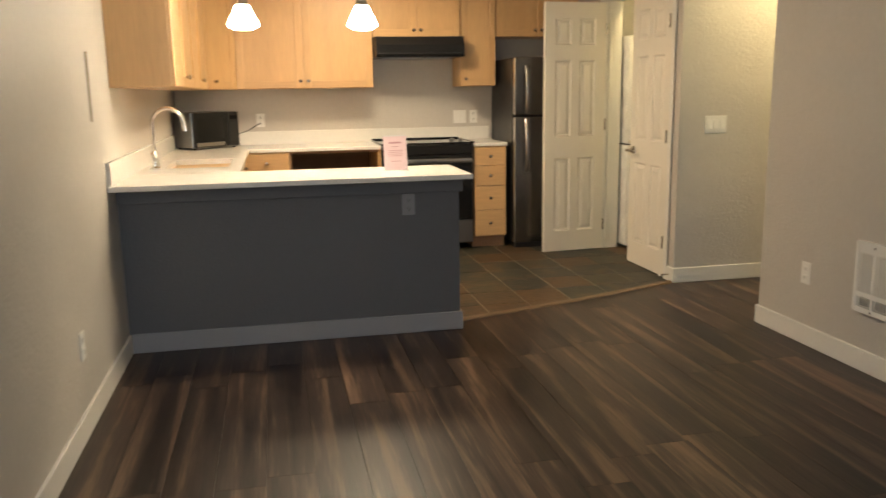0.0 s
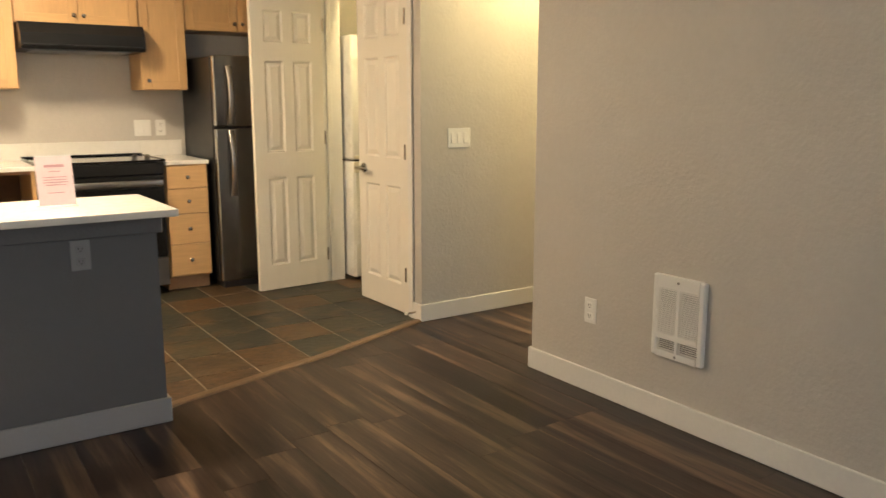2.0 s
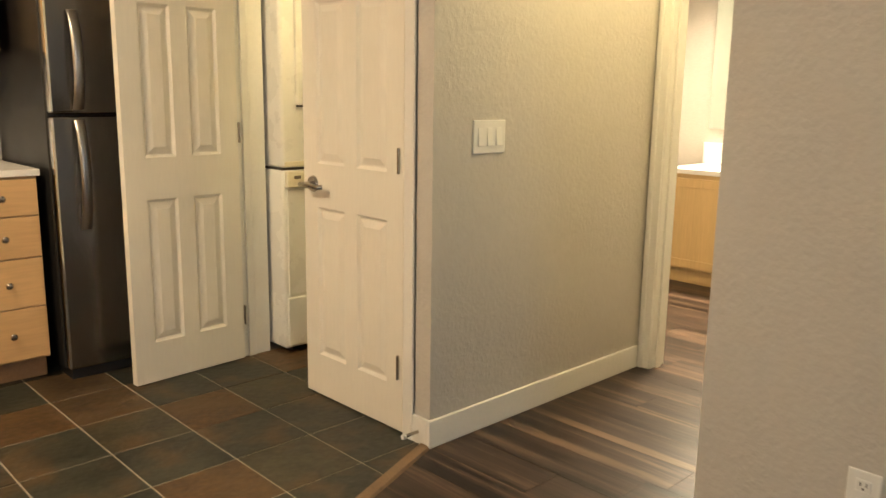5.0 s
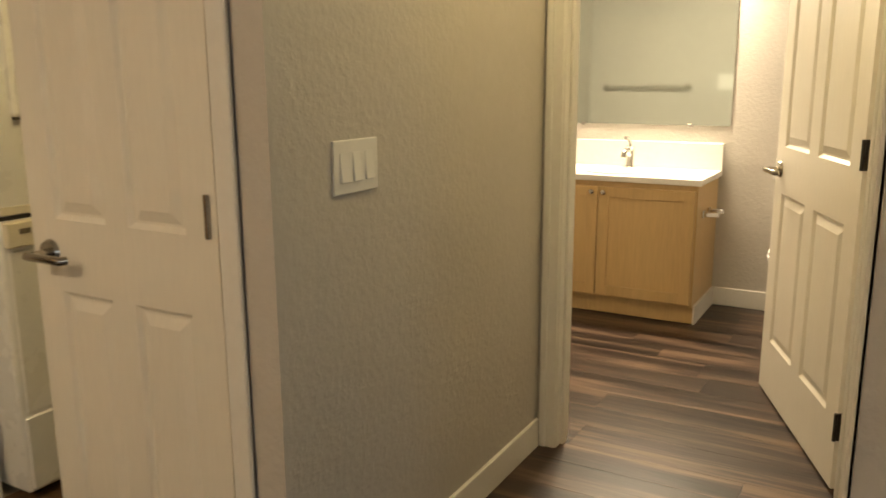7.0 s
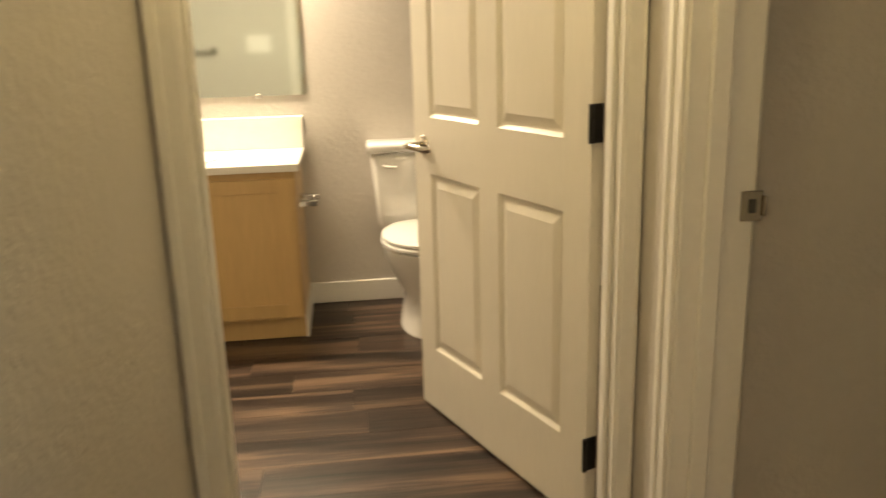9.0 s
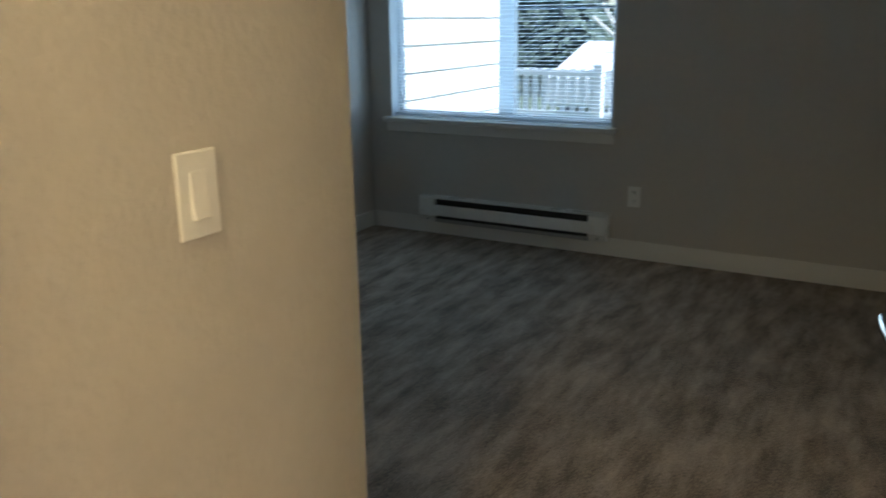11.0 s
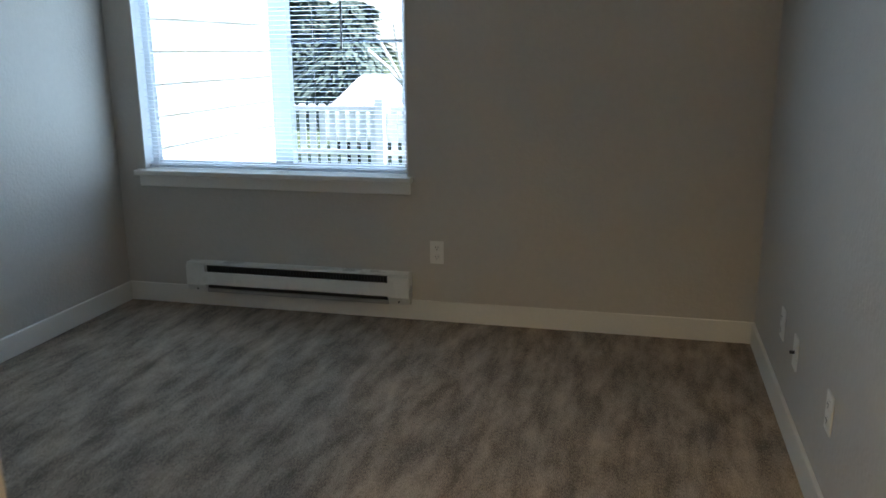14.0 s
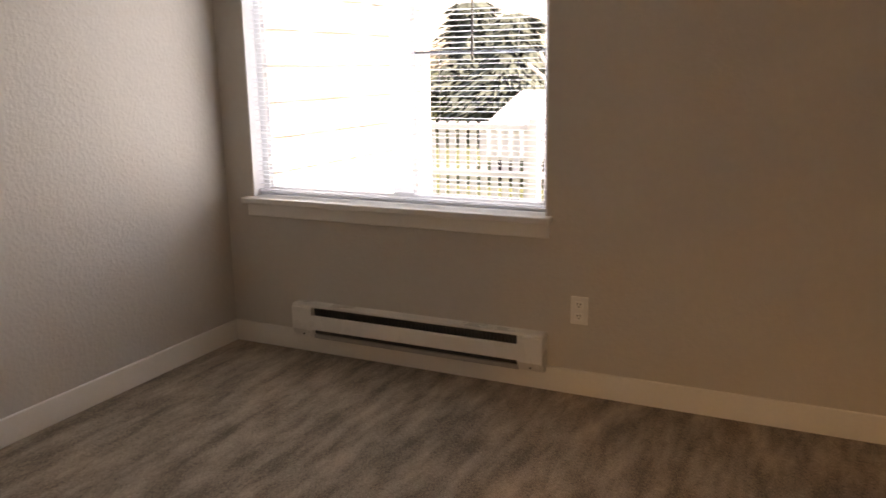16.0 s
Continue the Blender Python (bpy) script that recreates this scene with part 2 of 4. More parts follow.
tr, mx = sn.new("ShaderNodeBsdfTranslucent"), sn.new("ShaderNodeMixShader")
tr.inputs[0].default_value = (0.82, 0.86, 0.9, 1)
mx.inputs[0].default_value = 0.35
sk.new(sn["Principled BSDF"].outputs[0], mx.inputs[1])
sk.new(tr.outputs[0], mx.inputs[2])
sk.new(mx.outputs[0], sn["Material Output"].inputs[0])
M_SIDING = mat("white_lap_siding", (0.78, 0.77, 0.74), 0.6, 0, 0.03, 3, 60, 0.15, 60, stretch=(1, 0.1, 1))
M_SHADE = glow_mat("lit_frosted_glass", (1.0, 0.83, 0.6), 70.0)
M_DOME = glow_mat("lit_opal_dome", (1.0, 0.8, 0.5), 6.0)
M_BULB = glow_mat("lit_globe", (1.0, 0.85, 0.62), 8.0)
M_PINK = mat("pink_card", (0.78, 0.60, 0.63), 0.5, 0, 0.04, 20, 100)
M_INK = mat("dusty_rose_ink", (0.50, 0.27, 0.31), 0.6)
M_ACRYL = mat("clear_acrylic", (0.75, 0.75, 0.75), 0.1, 0, 0.02, 5, 50)
M_GRASS = mat("lawn", (0.10, 0.13, 0.05), 0.9, 0, 0.3, 2, 60, 0.6, 80)
M_BARK = mat("bark", (0.16, 0.12, 0.09), 0.9, 0, 0.3, 8, 60, 0.6, 50)
M_PALE = mat("pale_bark", (0.62, 0.58, 0.52), 0.8, 0, 0.15, 12, 80)
M_LEAF = mat("conifer_needles", (0.11, 0.15, 0.115), 0.8, 0, 0.35, 3, 40)
M_CAR = mat("white_car_paint", (0.8, 0.8, 0.8), 0.2, 0, 0.02, 2, 40)
M_TYRE = mat("tyre_rubber", (0.02, 0.02, 0.02), 0.8)


# ---- building helpers ----
def add_box(bm, x0, x1, y0, y1, z0, z1, bevel=0.0, seg=1):
    r = bmesh.ops.create_cube(bm, size=1.0)
    vs = r["verts"]
    bmesh.ops.transform(bm, verts=vs, matrix=Matrix.Translation(((x0 + x1) / 2, (y0 + y1) / 2, (z0 + z1) / 2)) @ Matrix.Diagonal((abs(x1 - x0), abs(y1 - y0), abs(z1 - z0), 1)))
    if bevel:
        es = list({e for v in vs for e in v.link_edges})
        bmesh.ops.bevel(bm, geom=es, offset=bevel, segments=seg, affect="EDGES", profile=0.5)


def box(*a, **k):
    bm = bmesh.new()
    add_box(bm, *a, **k)
    return bm


def boxes(rows, bevel=0.0):
    bm = bmesh.new()
    for r in rows:
        add_box(bm, *r, bevel=bevel)
    return bm


def add_cyl(bm, p, q, r0, r1=None, n=20):
    p, q = Vector(p), Vector(q)
    d = q - p
    m = Matrix.Translation((p + q) / 2) @ d.to_track_quat("Z", "Y").to_matrix().to_4x4()
    bmesh.ops.create_cone(bm, cap_ends=True, segments=n, radius1=r0, radius2=r0 if r1 is None else r1, depth=d.length, matrix=m)


def cyl(p, q, r0, r1=None, n=20):
    bm = bmesh.new()
    add_cyl(bm, p, q, r0, r1, n)
    return bm


def lathe(profile, n=28, center=(0, 0, 0)):
    bm = bmesh.new()
    rings = []
    for r, z in profile:
        rings.append([bm.verts.new((center[0] + r * math.cos(2 * math.pi * i / n), center[1] + r * math.sin(2 * math.pi * i / n), center[2] + z)) for i in range(n)])
    for a, b in zip(rings, rings[1:]):
        for i in range(n):
            bm.faces.new((a[i], a[(i + 1) % n], b[(i + 1) % n], b[i]))
    return bm


def tube(points, r, n=12):
    bm = bmesh.new()
    pts = [Vector(p) for p in points]
    rings = []
    for i, p in enumerate(pts):
        d = (pts[min(i + 1, len(pts) - 1)] - pts[max(i - 1, 0)]).normalized()
        u = d.orthogonal().normalized() if not rings else (rings[-1][1] - d * rings[-1][1].dot(d)).normalized()
        w = d.cross(u)
        rings.append(([bm.verts.new(p + r * (math.cos(2 * math.pi * j / n) * u + math.sin(2 * math.pi * j / n) * w)) for j in range(n)], u))
    for (a, _), (b, _) in zip(rings, rings[1:]):
        for j in range(n):
            bm.faces.new((a[j], a[(j + 1) % n], b[(j + 1) % n], b[j]))
    bm.faces.new(rings[0][0][::-1])
    bm.faces.new(rings[-1][0])
    return bm


def prism(poly, z0, z1):
    bm = bmesh.new()
    lo = [bm.verts.new((x, y, z0)) for x, y in poly]
    hi = [bm.verts.new((x, y, z1)) for x, y in poly]
    bm.faces.new(hi)
    bm.faces.new(lo[::-1])
    for i in range(len(poly)):
        j = (i + 1) % len(poly)
        bm.faces.new((lo[i], lo[j], hi[j], hi[i]))
    return bm


def to_mesh(name, bm, material, smooth=False):
    bmesh.ops.recalc_face_normals(bm, faces=bm.faces)
    me = bpy.data.meshes.new(name)
    bm.to_mesh(me)
    bm.free()
    me.materials.append(material)
    if smooth:
        for p in me.polygons:
            p.use_smooth = True
        me.set_sharp_from_angle(angle=radians(40))
    return me


def part(name, bm, material, parent, label="", smooth=False):
    ob = new(name, to_mesh(name, bm, material, smooth))
    ob.parent = parent
    return tagged(ob, label)


def thing(name, m, label, category, group=""):
    ob = new(name)
    ob.empty_display_size = 0.1
    ob.matrix_world = m
    return tagged(ob, label, category, group)


def setting(name, bm, material, label, category, smooth=False):
    return tagged(new(name, to_mesh(name, bm, material, smooth)), label, category, "", "structure")


def clip(poly, a, b, c):
    """Keep the part of the polygon where a*x + b*y >= c."""
    out = []
    for i, p in enumerate(poly):
        q = poly[(i + 1) % len(poly)]
        dp, dq = a * p[0] + b * p[1] - c, a * q[0] + b * q[1] - c
        if dp >= 0:
            out.append(p)
        if dp * dq < 0:
            f = dp / (dp - dq)
            out.append((p[0] + f * (q[0] - p[0]), p[1] + f * (q[1] - p[1])))
    return out


# ---- structure ----
H = 2.44
XW, XH, XB = -0.507, 3.0, 3.12          # west wall, heater wall, its bedroom side
YS, YN = 0.75, 8.53                      # living room south wall, kitchen north wall
YH0, YH1 = 5.295, 6.315                 # the hall's two walls
YW = 1.136                              # bedroom window wall
WX0, WX1, WZ0, WZ1 = 4.775, 6.236, 0.735, 1.98
GL = "greige painted wall with orange-peel texture"
setting("wall_west", box(XW - 0.12, XW, 0.63, YN + 0.12, -0.02, H), M_WALL, GL, "wall")
setting("wall_south", boxes([(XW, -0.33, 0.63, YS, -0.02, H), (0.93, XH, 0.63, YS, -0.02, H), (-0.33, 0.93, 0.63, YS, 2.08, H), (-0.33, 0.93, 0.63, YS, -0.02, 0.9)]), M_WALL, GL, "wall")
setting("wall_heater", box(XH, XB, 0.63, YH0, -0.02, H), M_WALL, GL, "wall")
setting("wall_window", boxes([(XB, WX0, 1.0, YW, -0.02, H), (WX1, 6.4, 1.0, YW, -0.02, H), (WX0, WX1, 1.0, YW, -0.02, WZ0 - 0.02), (WX0, WX1, 1.0, YW, WZ1, H)]), M_WALL, GL, "wall")
setting("wall_hall_south", boxes([(XB, 3.18, 5.15, YH0, -0.02, H), (4.135, 4.33, 5.15, YH0, -0.02, H), (3.18, 4.135, 5.15, YH0, 2.07, H)]), M_WALL, GL, "wall")
setting("wall_hall_end", boxes([(4.33, 4.445, 5.15, 5.325, -0.02, H), (4.33, 4.445, 6.26, 7.65, -0.02, H), (4.33, 4.445, 5.325, 6.26, 2.07, H)]), M_WALL, GL, "wall")
setting("wall_bedroom_entry", box(4.177, 4.445, 4.38, 5.15, -0.02, H, bevel=0.008, seg=2), M_WALL, GL, "wall")
setting("wall_bedroom_north", box(4.445, 6.52, 4.38, 4.5, -0.02, H), M_WALL, GL, "wall")
setting("wall_bedroom_east", box(6.40, 6.52, 1.0, 4.38, -0.02, H), M_WALL, GL, "wall")
setting("wall_bath_east", box(6.51, 6.63, 4.5, 7.77, -0.02, H), M_WALL, GL, "wall")
setting("wall_bath_north", box(4.33, 6.51, 7.65, 7.77, -0.02, H), M_WALL, GL, "wall")
setting("wall_hall_north", box(XH, 4.33, YH1, 6.43, -0.02, H), M_WALL, GL, "wall")
setting("wall_laundry_front", boxes([(XH, 3.155, 6.43, 6.45, -0.02, H), (XH, 3.155, 7.64, YN, -0.02, H), (XH, 3.155, 6.45, 7.64, 2.07, H)]), M_WALL, GL, "wall")
setting("wall_laundry_back", boxes([(4.0, 4.1, 6.43, 8.4, -0.02, H), (3.155, 4.0, 8.3, 8.4, -0.02, H)]), M_WALL, GL, "wall")
setting("wall_north", box(XW, 3.155, YN, YN + 0.12, -0.02, H), M_WALL, GL, "wall")
setting("ceiling", box(XW - 0.12, 6.63, 0.63, YN + 0.12, H, H + 0.1), M_CEIL, "white textured ceiling", "ceiling")

setting("floor_underlay", box(XW, 6.51, 0.63, YN, -0.12, -0.010), M_SUB, "dark underlay in the joints of the plank floor", "floor")
carpet = bmesh.new()
add_box(carpet, XB, 4.177, YW, 5.235, -0.009, 0.0)
add_box(carpet, 4.177, 6.4, YW, 4.38, -0.009, 0.0)
setting("carpet", carpet, M_CARPET, "mottled taupe wall-to-wall cut-pile carpet", "carpet")

# diagonal edge between planks and slate
EDGE = [(0.9, 5.64), (1.295, 5.76), (2.2, 6.03), (3.0, 6.33)]


def edge_y(x):
    if x < EDGE[0][0]:
        return EDGE[0][1]
    for (x0, y0), (x1, y1) in zip(EDGE, EDGE[1:]):
        if x <= x1:
            return y0 + (x - x0) * (y1 - y0) / (x1 - x0)
    return EDGE[-1][1]


slate_bed = [(XW, 5.7), (0.9, 5.64), (1.295, 5.76), (2.2, 6.03), (3.0, 6.33), (3.0, 6.45), (4.0, 6.45), (4.0, 8.3), (3.155, 8.3), (3.155, 7.63), (3.05, 7.63), (3.05, YN), (XW, YN)]
setting("floor_grout", prism(slate_bed, -0.009, 0.003), M_GROUT, "grey grout bed of the slate floor", "grout")
strip = bmesh.new()
for (x0, y0), (x1, y1) in zip(EDGE[1:], EDGE[2:]):
    nx, ny = -(y1 - y0), x1 - x0
    L = math.hypot(nx, ny)
    nx, ny = nx / L, ny / L
    cols = []
    for px, py in ((x0, y0), (x1, y1)):
        cols.append([strip.verts.new((px + nx * o, py + ny * o, z)) for o, z in ((-0.024, 0.001), (-0.018, 0.010), (0.0, 0.0135), (0.018, 0.012), (0.024, 0.004))])
    for i in range(4):
        strip.faces.new((cols[0][i], cols[1][i], cols[1][i + 1], cols[0][i + 1]))
setting("threshold_strip", strip, M_STRIP, "worn brown wooden transition strip between planks and slate", "trim", True)

# trim
BB = 0.105


def base(rows):
    for r in rows:
        setting("baseboard", box(*r, 0.0, BB, bevel=0.003), M_TRIM, "white painted square-edged baseboard", "baseboard")


base([(XH - 0.014, XH, YS, YH0 + 0.014), (XH, 3.12, YH0, YH0 + 0.014), (XH - 0.014, 4.314, YH1 - 0.014, YH1), (XH - 0.014, XH, YH1, 6.395),
      (XW, XW + 0.014, YS, 5.601),
      (XB, XB + 0.014, YW + 0.014, 5.13), (XB, 6.4, YW, YW + 0.014), (6.386, 6.4, YW + 0.014, 4.38), (4.163, 4.177, 4.38, 5.13), (6.496, 6.51, 4.5, 6.155), (4.445, 4.459, 6.33, 7.65)])


for row in ((XW + 0.014, 1.309, 5.601, 5.615), (1.295, 1.309, 5.615, 5.78)):
    setting("baseboard", box(*row, 0.0, BB, bevel=0.003), M_PENBASE, "light grey baseboard on the half wall", "baseboard")


def lining(name, rows, label):
    bm = bmesh.new()
    for r in rows:
        add_box(bm, *r, bevel=0.003)
    setting(name, bm, M_TRIM, label, "door frame")


def casing_y(y_face, side, x0, x1, top=2.05):
    """Stepped casing round an opening in a wall that runs along x; side is the way that it stands proud."""
    for t, w0, w1 in ((0.010, 0.0, 0.058), (0.016, 0.034, 0.058)):
        a, b = sorted((y_face, y_face + side * t))
        yield (x0 - w1, x0 - w0, a, b, 0, top + w1)
        yield (x1 + w0, x1 + w1, a, b, 0, top + w1)
        yield (x0 - w0, x1 + w0, a, b, top + w0, top + w1)


def casing_x(x_face, side, y0, y1, top=2.05, right=0.058):
    for t, w0, w1 in ((0.010, 0.0, 0.058), (0.016, 0.034, 0.058)):
        a, b = sorted((x_face, x_face + side * t))
        r1 = min(w1, right)
        yield (a, b, y0 - r1, y0 - w0 if w0 < r1 else y0 - r1 + 0.012, 0, top + w1)
        yield (a, b, y1 + w0, y1 + w1, 0, top + w1)
        yield (a, b, y0 - w0, y1 + w0, top + w0, top + w1)


lining("door_frame_bedroom", [(3.18, 3.2, 5.148, 5.297, 0, 2.05), (4.115, 4.135, 5.148, 5.297, 0, 2.05), (3.18, 4.135, 5.148, 5.297, 2.05, 2.07),
       (4.103, 4.115, 5.215, 5.255, 0, 2.05), (3.2, 3.212, 5.215, 5.255, 0, 2.05)] + list(casing_y(YH0, 1, 3.19, 4.125)) + list(casing_y(5.15, -1, 3.19, 4.125)), "cream painted bedroom door frame with stepped casing")
lining("door_frame_bathroom", [(4.328, 4.447, 5.325, 5.345, 0, 2.05), (4.328, 4.447, 6.24, 6.26, 0, 2.05), (4.328, 4.447, 5.325, 6.26, 2.05, 2.07),
       (4.365, 4.405, 5.345, 5.357, 0, 2.05), (4.365, 4.405, 6.228, 6.24, 0, 2.05)] + list(casing_x(4.33, -1, 5.34, 6.245, right=0.040)) + list(casing_x(4.445, 1, 5.34, 6.245)), "cream painted bathroom door frame with stepped casing")
lining("door_frame_laundry", [(2.998, 3.157, 6.43, 6.455, 0, 2.05), (2.998, 3.157, 7.62, 7.64, 0, 2.05), (2.998, 3.157, 6.43, 7.64, 2.05, 2.07), (3.038, 3.075, 7.608, 7.621, 0, 2.05)] + list(casing_x(XH, -1, 6.452, 7.63)), "cream painted laundry closet frame with stepped casing")
strike = thing("strike_plate", pose(4.114, 5.148, 0.927), "satin nickel strike plate on the door jamb", "strike plate")
part("plate", box(-0.003, 0.0, -0.014, 0.03, -0.03, 0.03, bevel=0.001), M_NICKEL, strike)
part("latch_hole", box(-0.0045, -0.001, 0.0, 0.014, -0.014, 0.014), M_SLOT, strike)
part("lip", box(-0.008, 0.001, -0.020, -0.013, -0.02, 0.02, bevel=0.001), M_NICKEL, strike)


# ---- doors ----
def frustum(bm, x0, x1, z0, z1, y, side):
    """Raised panel: a sunk rim that slopes up to a flat field."""
    prev = None
    for inset, dep in ((0, 0.0), (0.011, -0.010), (0.017, -0.010), (0.042, -0.001)):
        ring = [bm.verts.new((a, y + side * dep, b)) for a, b in ((x0 + inset, z0 + inset), (x1 - inset, z0 + inset), (x1 - inset, z1 - inset), (x0 + inset, z1 - inset))]
        if prev:
            for i in range(4):
                bm.faces.new((prev[i], prev[(i + 1) % 4], ring[(i + 1) % 4], ring[i]))
        prev = ring
    bm.faces.new(prev)


def six_panel_door(name, m, w, label, lever=True, hinge_mat=None, zh=0.927, rows=((0.185, 0.795), (0.968, 1.58), (1.70, 1.91)), inset=0.0, hinges=(0.22, 1.06, 1.83)):
    d = thing(name, m, label, "door")
    t, z0, z1, st = 0.036, 0.012, 2.035, 0.105 if w > 0.7 else 0.09
    mid = 0.10 if w > 0.7 else 0.075
    c = [(st, (w - mid) / 2), ((w + mid) / 2, w - st)]
    bm = bmesh.new()
    xs = [0, c[0][0], c[0][1], c[1][0], c[1][1], w]
    zs = [z0] + [v for r in rows for v in r] + [z1]
    for i in range(5):
        for j in range(len(zs) - 1):
            if i in (1, 3) and j in (1, 3, 5):
                continue
            add_box(bm, xs[i], xs[i + 1], -t, 0, zs[j], zs[j + 1])
    bmesh.ops.remove_doubles(bm, verts=bm.verts, dist=0.0005)
    part("leaf", bm, M_DOOR, d)
    for x0, x1 in c:
        for a, b in rows:
            pm = bmesh.new()
            frustum(pm, x0, x1, a, b, 0, 1)
            frustum(pm, x0, x1, a, b, -t, -1)
            part("panel", pm, M_DOOR, d)
    for z in hinges:
        hm = box(inset - 0.004, inset, -t + 0.004, 0.002, z - 0.045, z + 0.045)
        add_cyl(hm, (inset - 0.004, 0.005, z - 0.045), (inset - 0.004, 0.005, z + 0.045), 0.006, n=10)
        part("hinge", hm, hinge_mat or M_NICKEL, d, smooth=True)
    if lever:
        for s_, y in ((1, 0.0), (-1, -t)):
            hx = w - 0.062
            hm = bmesh.new()
            add_cyl(hm, (hx, y, zh), (hx, y + s_ * 0.010, zh), 0.033, 0.028, 28)
            add_cyl(hm, (hx, y + s_ * 0.008, zh), (hx, y + s_ * 0.046, zh), 0.011, n=16)
            hd = part("door_handle", hm, M_NICKEL, d, "satin nickel lever handle", True)
            lv = tube([(hx + 0.012, y + s_ * 0.055, zh), (hx - 0.02, y + s_ * 0.055, zh), (hx - 0.065, y + s_ * 0.05, zh - 0.002), (hx - 0.092, y + s_ * 0.044, zh - 0.004), (hx - 0.098, y + s_ * 0.03, zh - 0.004)], 0.0105, 12)
            part("lever", lv, M_NICKEL, hd, smooth=True)
        part("latch", box(w - 0.001, w + 0.004, -0.028, -0.008, zh - 0.028, zh + 0.028), M_NICKEL, d)
    return d


BATH_ROWS = ((0.235, 0.838), (1.018, 1.60), (1.72, 1.92))
six_panel_door("door_bathroom", pose(4.458, 5.372, 0, 0, 0, 21.9), 0.905, "cream six-panel bathroom door standing open, dark hinges", hinge_mat=M_BRONZE, rows=BATH_ROWS)
six_panel_door("door_bedroom", pose(3.237, 5.12, 0, 0, 0, -84.8), 0.855, "white six-panel bedroom door opened back against the wall", rows=BATH_ROWS)
six_panel_door("door_laundry", pose(3.0, 7.588, 0, 0, 0, 184.0), 0.533, "cream six-panel closet door swung open beside the refrigerator", lever=False)
six_panel_door("door_laundry", pose(2.996, 6.458, 0, 0, 0, 90), 0.607, "cream six-panel closet door with lever handle, closed", zh=0.885, inset=0.026, hinges=(0.258, 1.012, 1.80))
stopper = thing("door_stop", pose(2.985, 6.36, 0.05), "small metal door stop with white tip on the baseboard", "door stop")
part("spring", cyl((0, 0, 0), (-0.06, 0, 0), 0.006, n=12), M_NICKEL, stopper, smooth=True)
part("tip", cyl((-0.06, 0, 0), (-0.074, 0, 0), 0.009, n=12), M_PLATE, stopper, smooth=True)


# ---- kitchen ----
def shaker(parent, x0, x1, z0, z1, y=-0.02, rail=0.058, m=None, wood=None):
    """Framed door front in the plane y: a sunk flat panel with two stiles and two rails."""
    t = 0.02
    rows = [("door", x0 + rail - 0.002, x1 - rail + 0.002, y + 0.008, y + t - 0.002, z0 + rail - 0.002, z1 - rail + 0.002, M_MAPLE),
            ("stile", x0, x0 + rail, y, y + t, z0, z1, M_MAPLE), ("stile", x1 - rail, x1, y, y + t, z0, z1, M_MAPLE),
            ("rail", x0 + rail, x1 - rail, y + 0.0006, y + t, z0, z0 + rail, M_MAPLE_H), ("rail", x0 + rail, x1 - rail, y + 0.0006, y + t, z1 - rail, z1, M_MAPLE_H)]
    made = None
    for name, a, b, c, d, e, f, mt in rows:
        bm = box(a, b, c, d, e, f, bevel=0.002)
        if m:
            bmesh.ops.transform(bm, verts=bm.verts, matrix=m)
        ob = part(name, bm, wood or mt, made or parent)
        made = made or ob
    return made


def knob(parent, x, z, y=-0.02):
    bm = lathe([(0.0001, 0.026), (0.010, 0.025), (0.0145, 0.020), (0.013, 0.014), (0.006, 0.010), (0.006, 0.0)], 16)
    bmesh.ops.transform(bm, verts=bm.verts, matrix=Matrix.Translation((x, y, z)) @ Matrix.Rotation(radians(90), 4, "X"))
    part("knob", bm, M_NICKEL, parent, "small satin nickel knob", True)


def cabinet(name, m, w, d, z0, z1, fronts, label, slab=(), toe=False, wood=None, kick=0.06):
    c = thing(name, m, label, "cabinet")
    part("body", box(0, w, 0, d, z0, z1, bevel=0.0015), wood or M_MAPLE, c)
    for x0, x1, a, b, kx, kz in fronts:
        knob(shaker(c, x0, x1, a, b, wood=wood), kx, kz)
    for x0, x1, a, b in slab:
        dr = part("drawer_front", box(x0, x1, -0.02, -0.0005, a, b, bevel=0.003, seg=2), M_MAPLE_H, c)
        knob(dr, (x0 + x1) / 2, (a + b) / 2)
    if toe:
        part("toe_kick", box(0, w, kick, d, 0.004, z0), wood or M_TOE, c)
    return c


UB, UT, YU = 1.39, 2.16, 8.205
g = 0.002
cabinet("wall_cabinet", pose(0.03, YU, 0), 1.13, 0.324, UB, UT, [(0.004, 0.545, UB + 0.004, UT - g, 0.517, 1.452), (0.552, 1.126, UB + 0.004, UT - g, 0.582, 1.452)], "maple wall cabinet with two framed doors above the counter")
cabinet("wall_cabinet", pose(1.163, YU, 0), 0.757, 0.324, 1.806, UT, [(0.004, 0.376, 1.81, UT - g, 0.35, 1.863), (0.381, 0.753, 1.81, UT - g, 0.41, 1.863)], "short maple cabinet above the black range hood")
cabinet("wall_cabinet", pose(1.923, YU, 0), 0.312, 0.324, UB, UT, [(0.004, 0.308, UB + 0.004, UT - g, 0.04, 1.452)], "narrow single-door maple wall cabinet")
cabinet("wall_cabinet", pose(2.238, YU, 0), 0.755, 0.324, 1.806, UT, [(0.004, 0.376, 1.81, UT - g, 0.35, 1.863), (0.381, 0.751, 1.81, UT - g, 0.41, 1.863)], "maple cabinet above the refrigerator")
cabinet("wall_cabinet", pose(-0.2, 5.684, 0, 0, 0, 90), 1.13, 0.306, UB, UT, [(0.004, 0.56, UB + 0.004, UT - g, 0.53, 1.452), (0.566, 1.126, UB + 0.004, UT - g, 0.60, 1.452)], "maple wall cabinet with bare end panel above the sink")
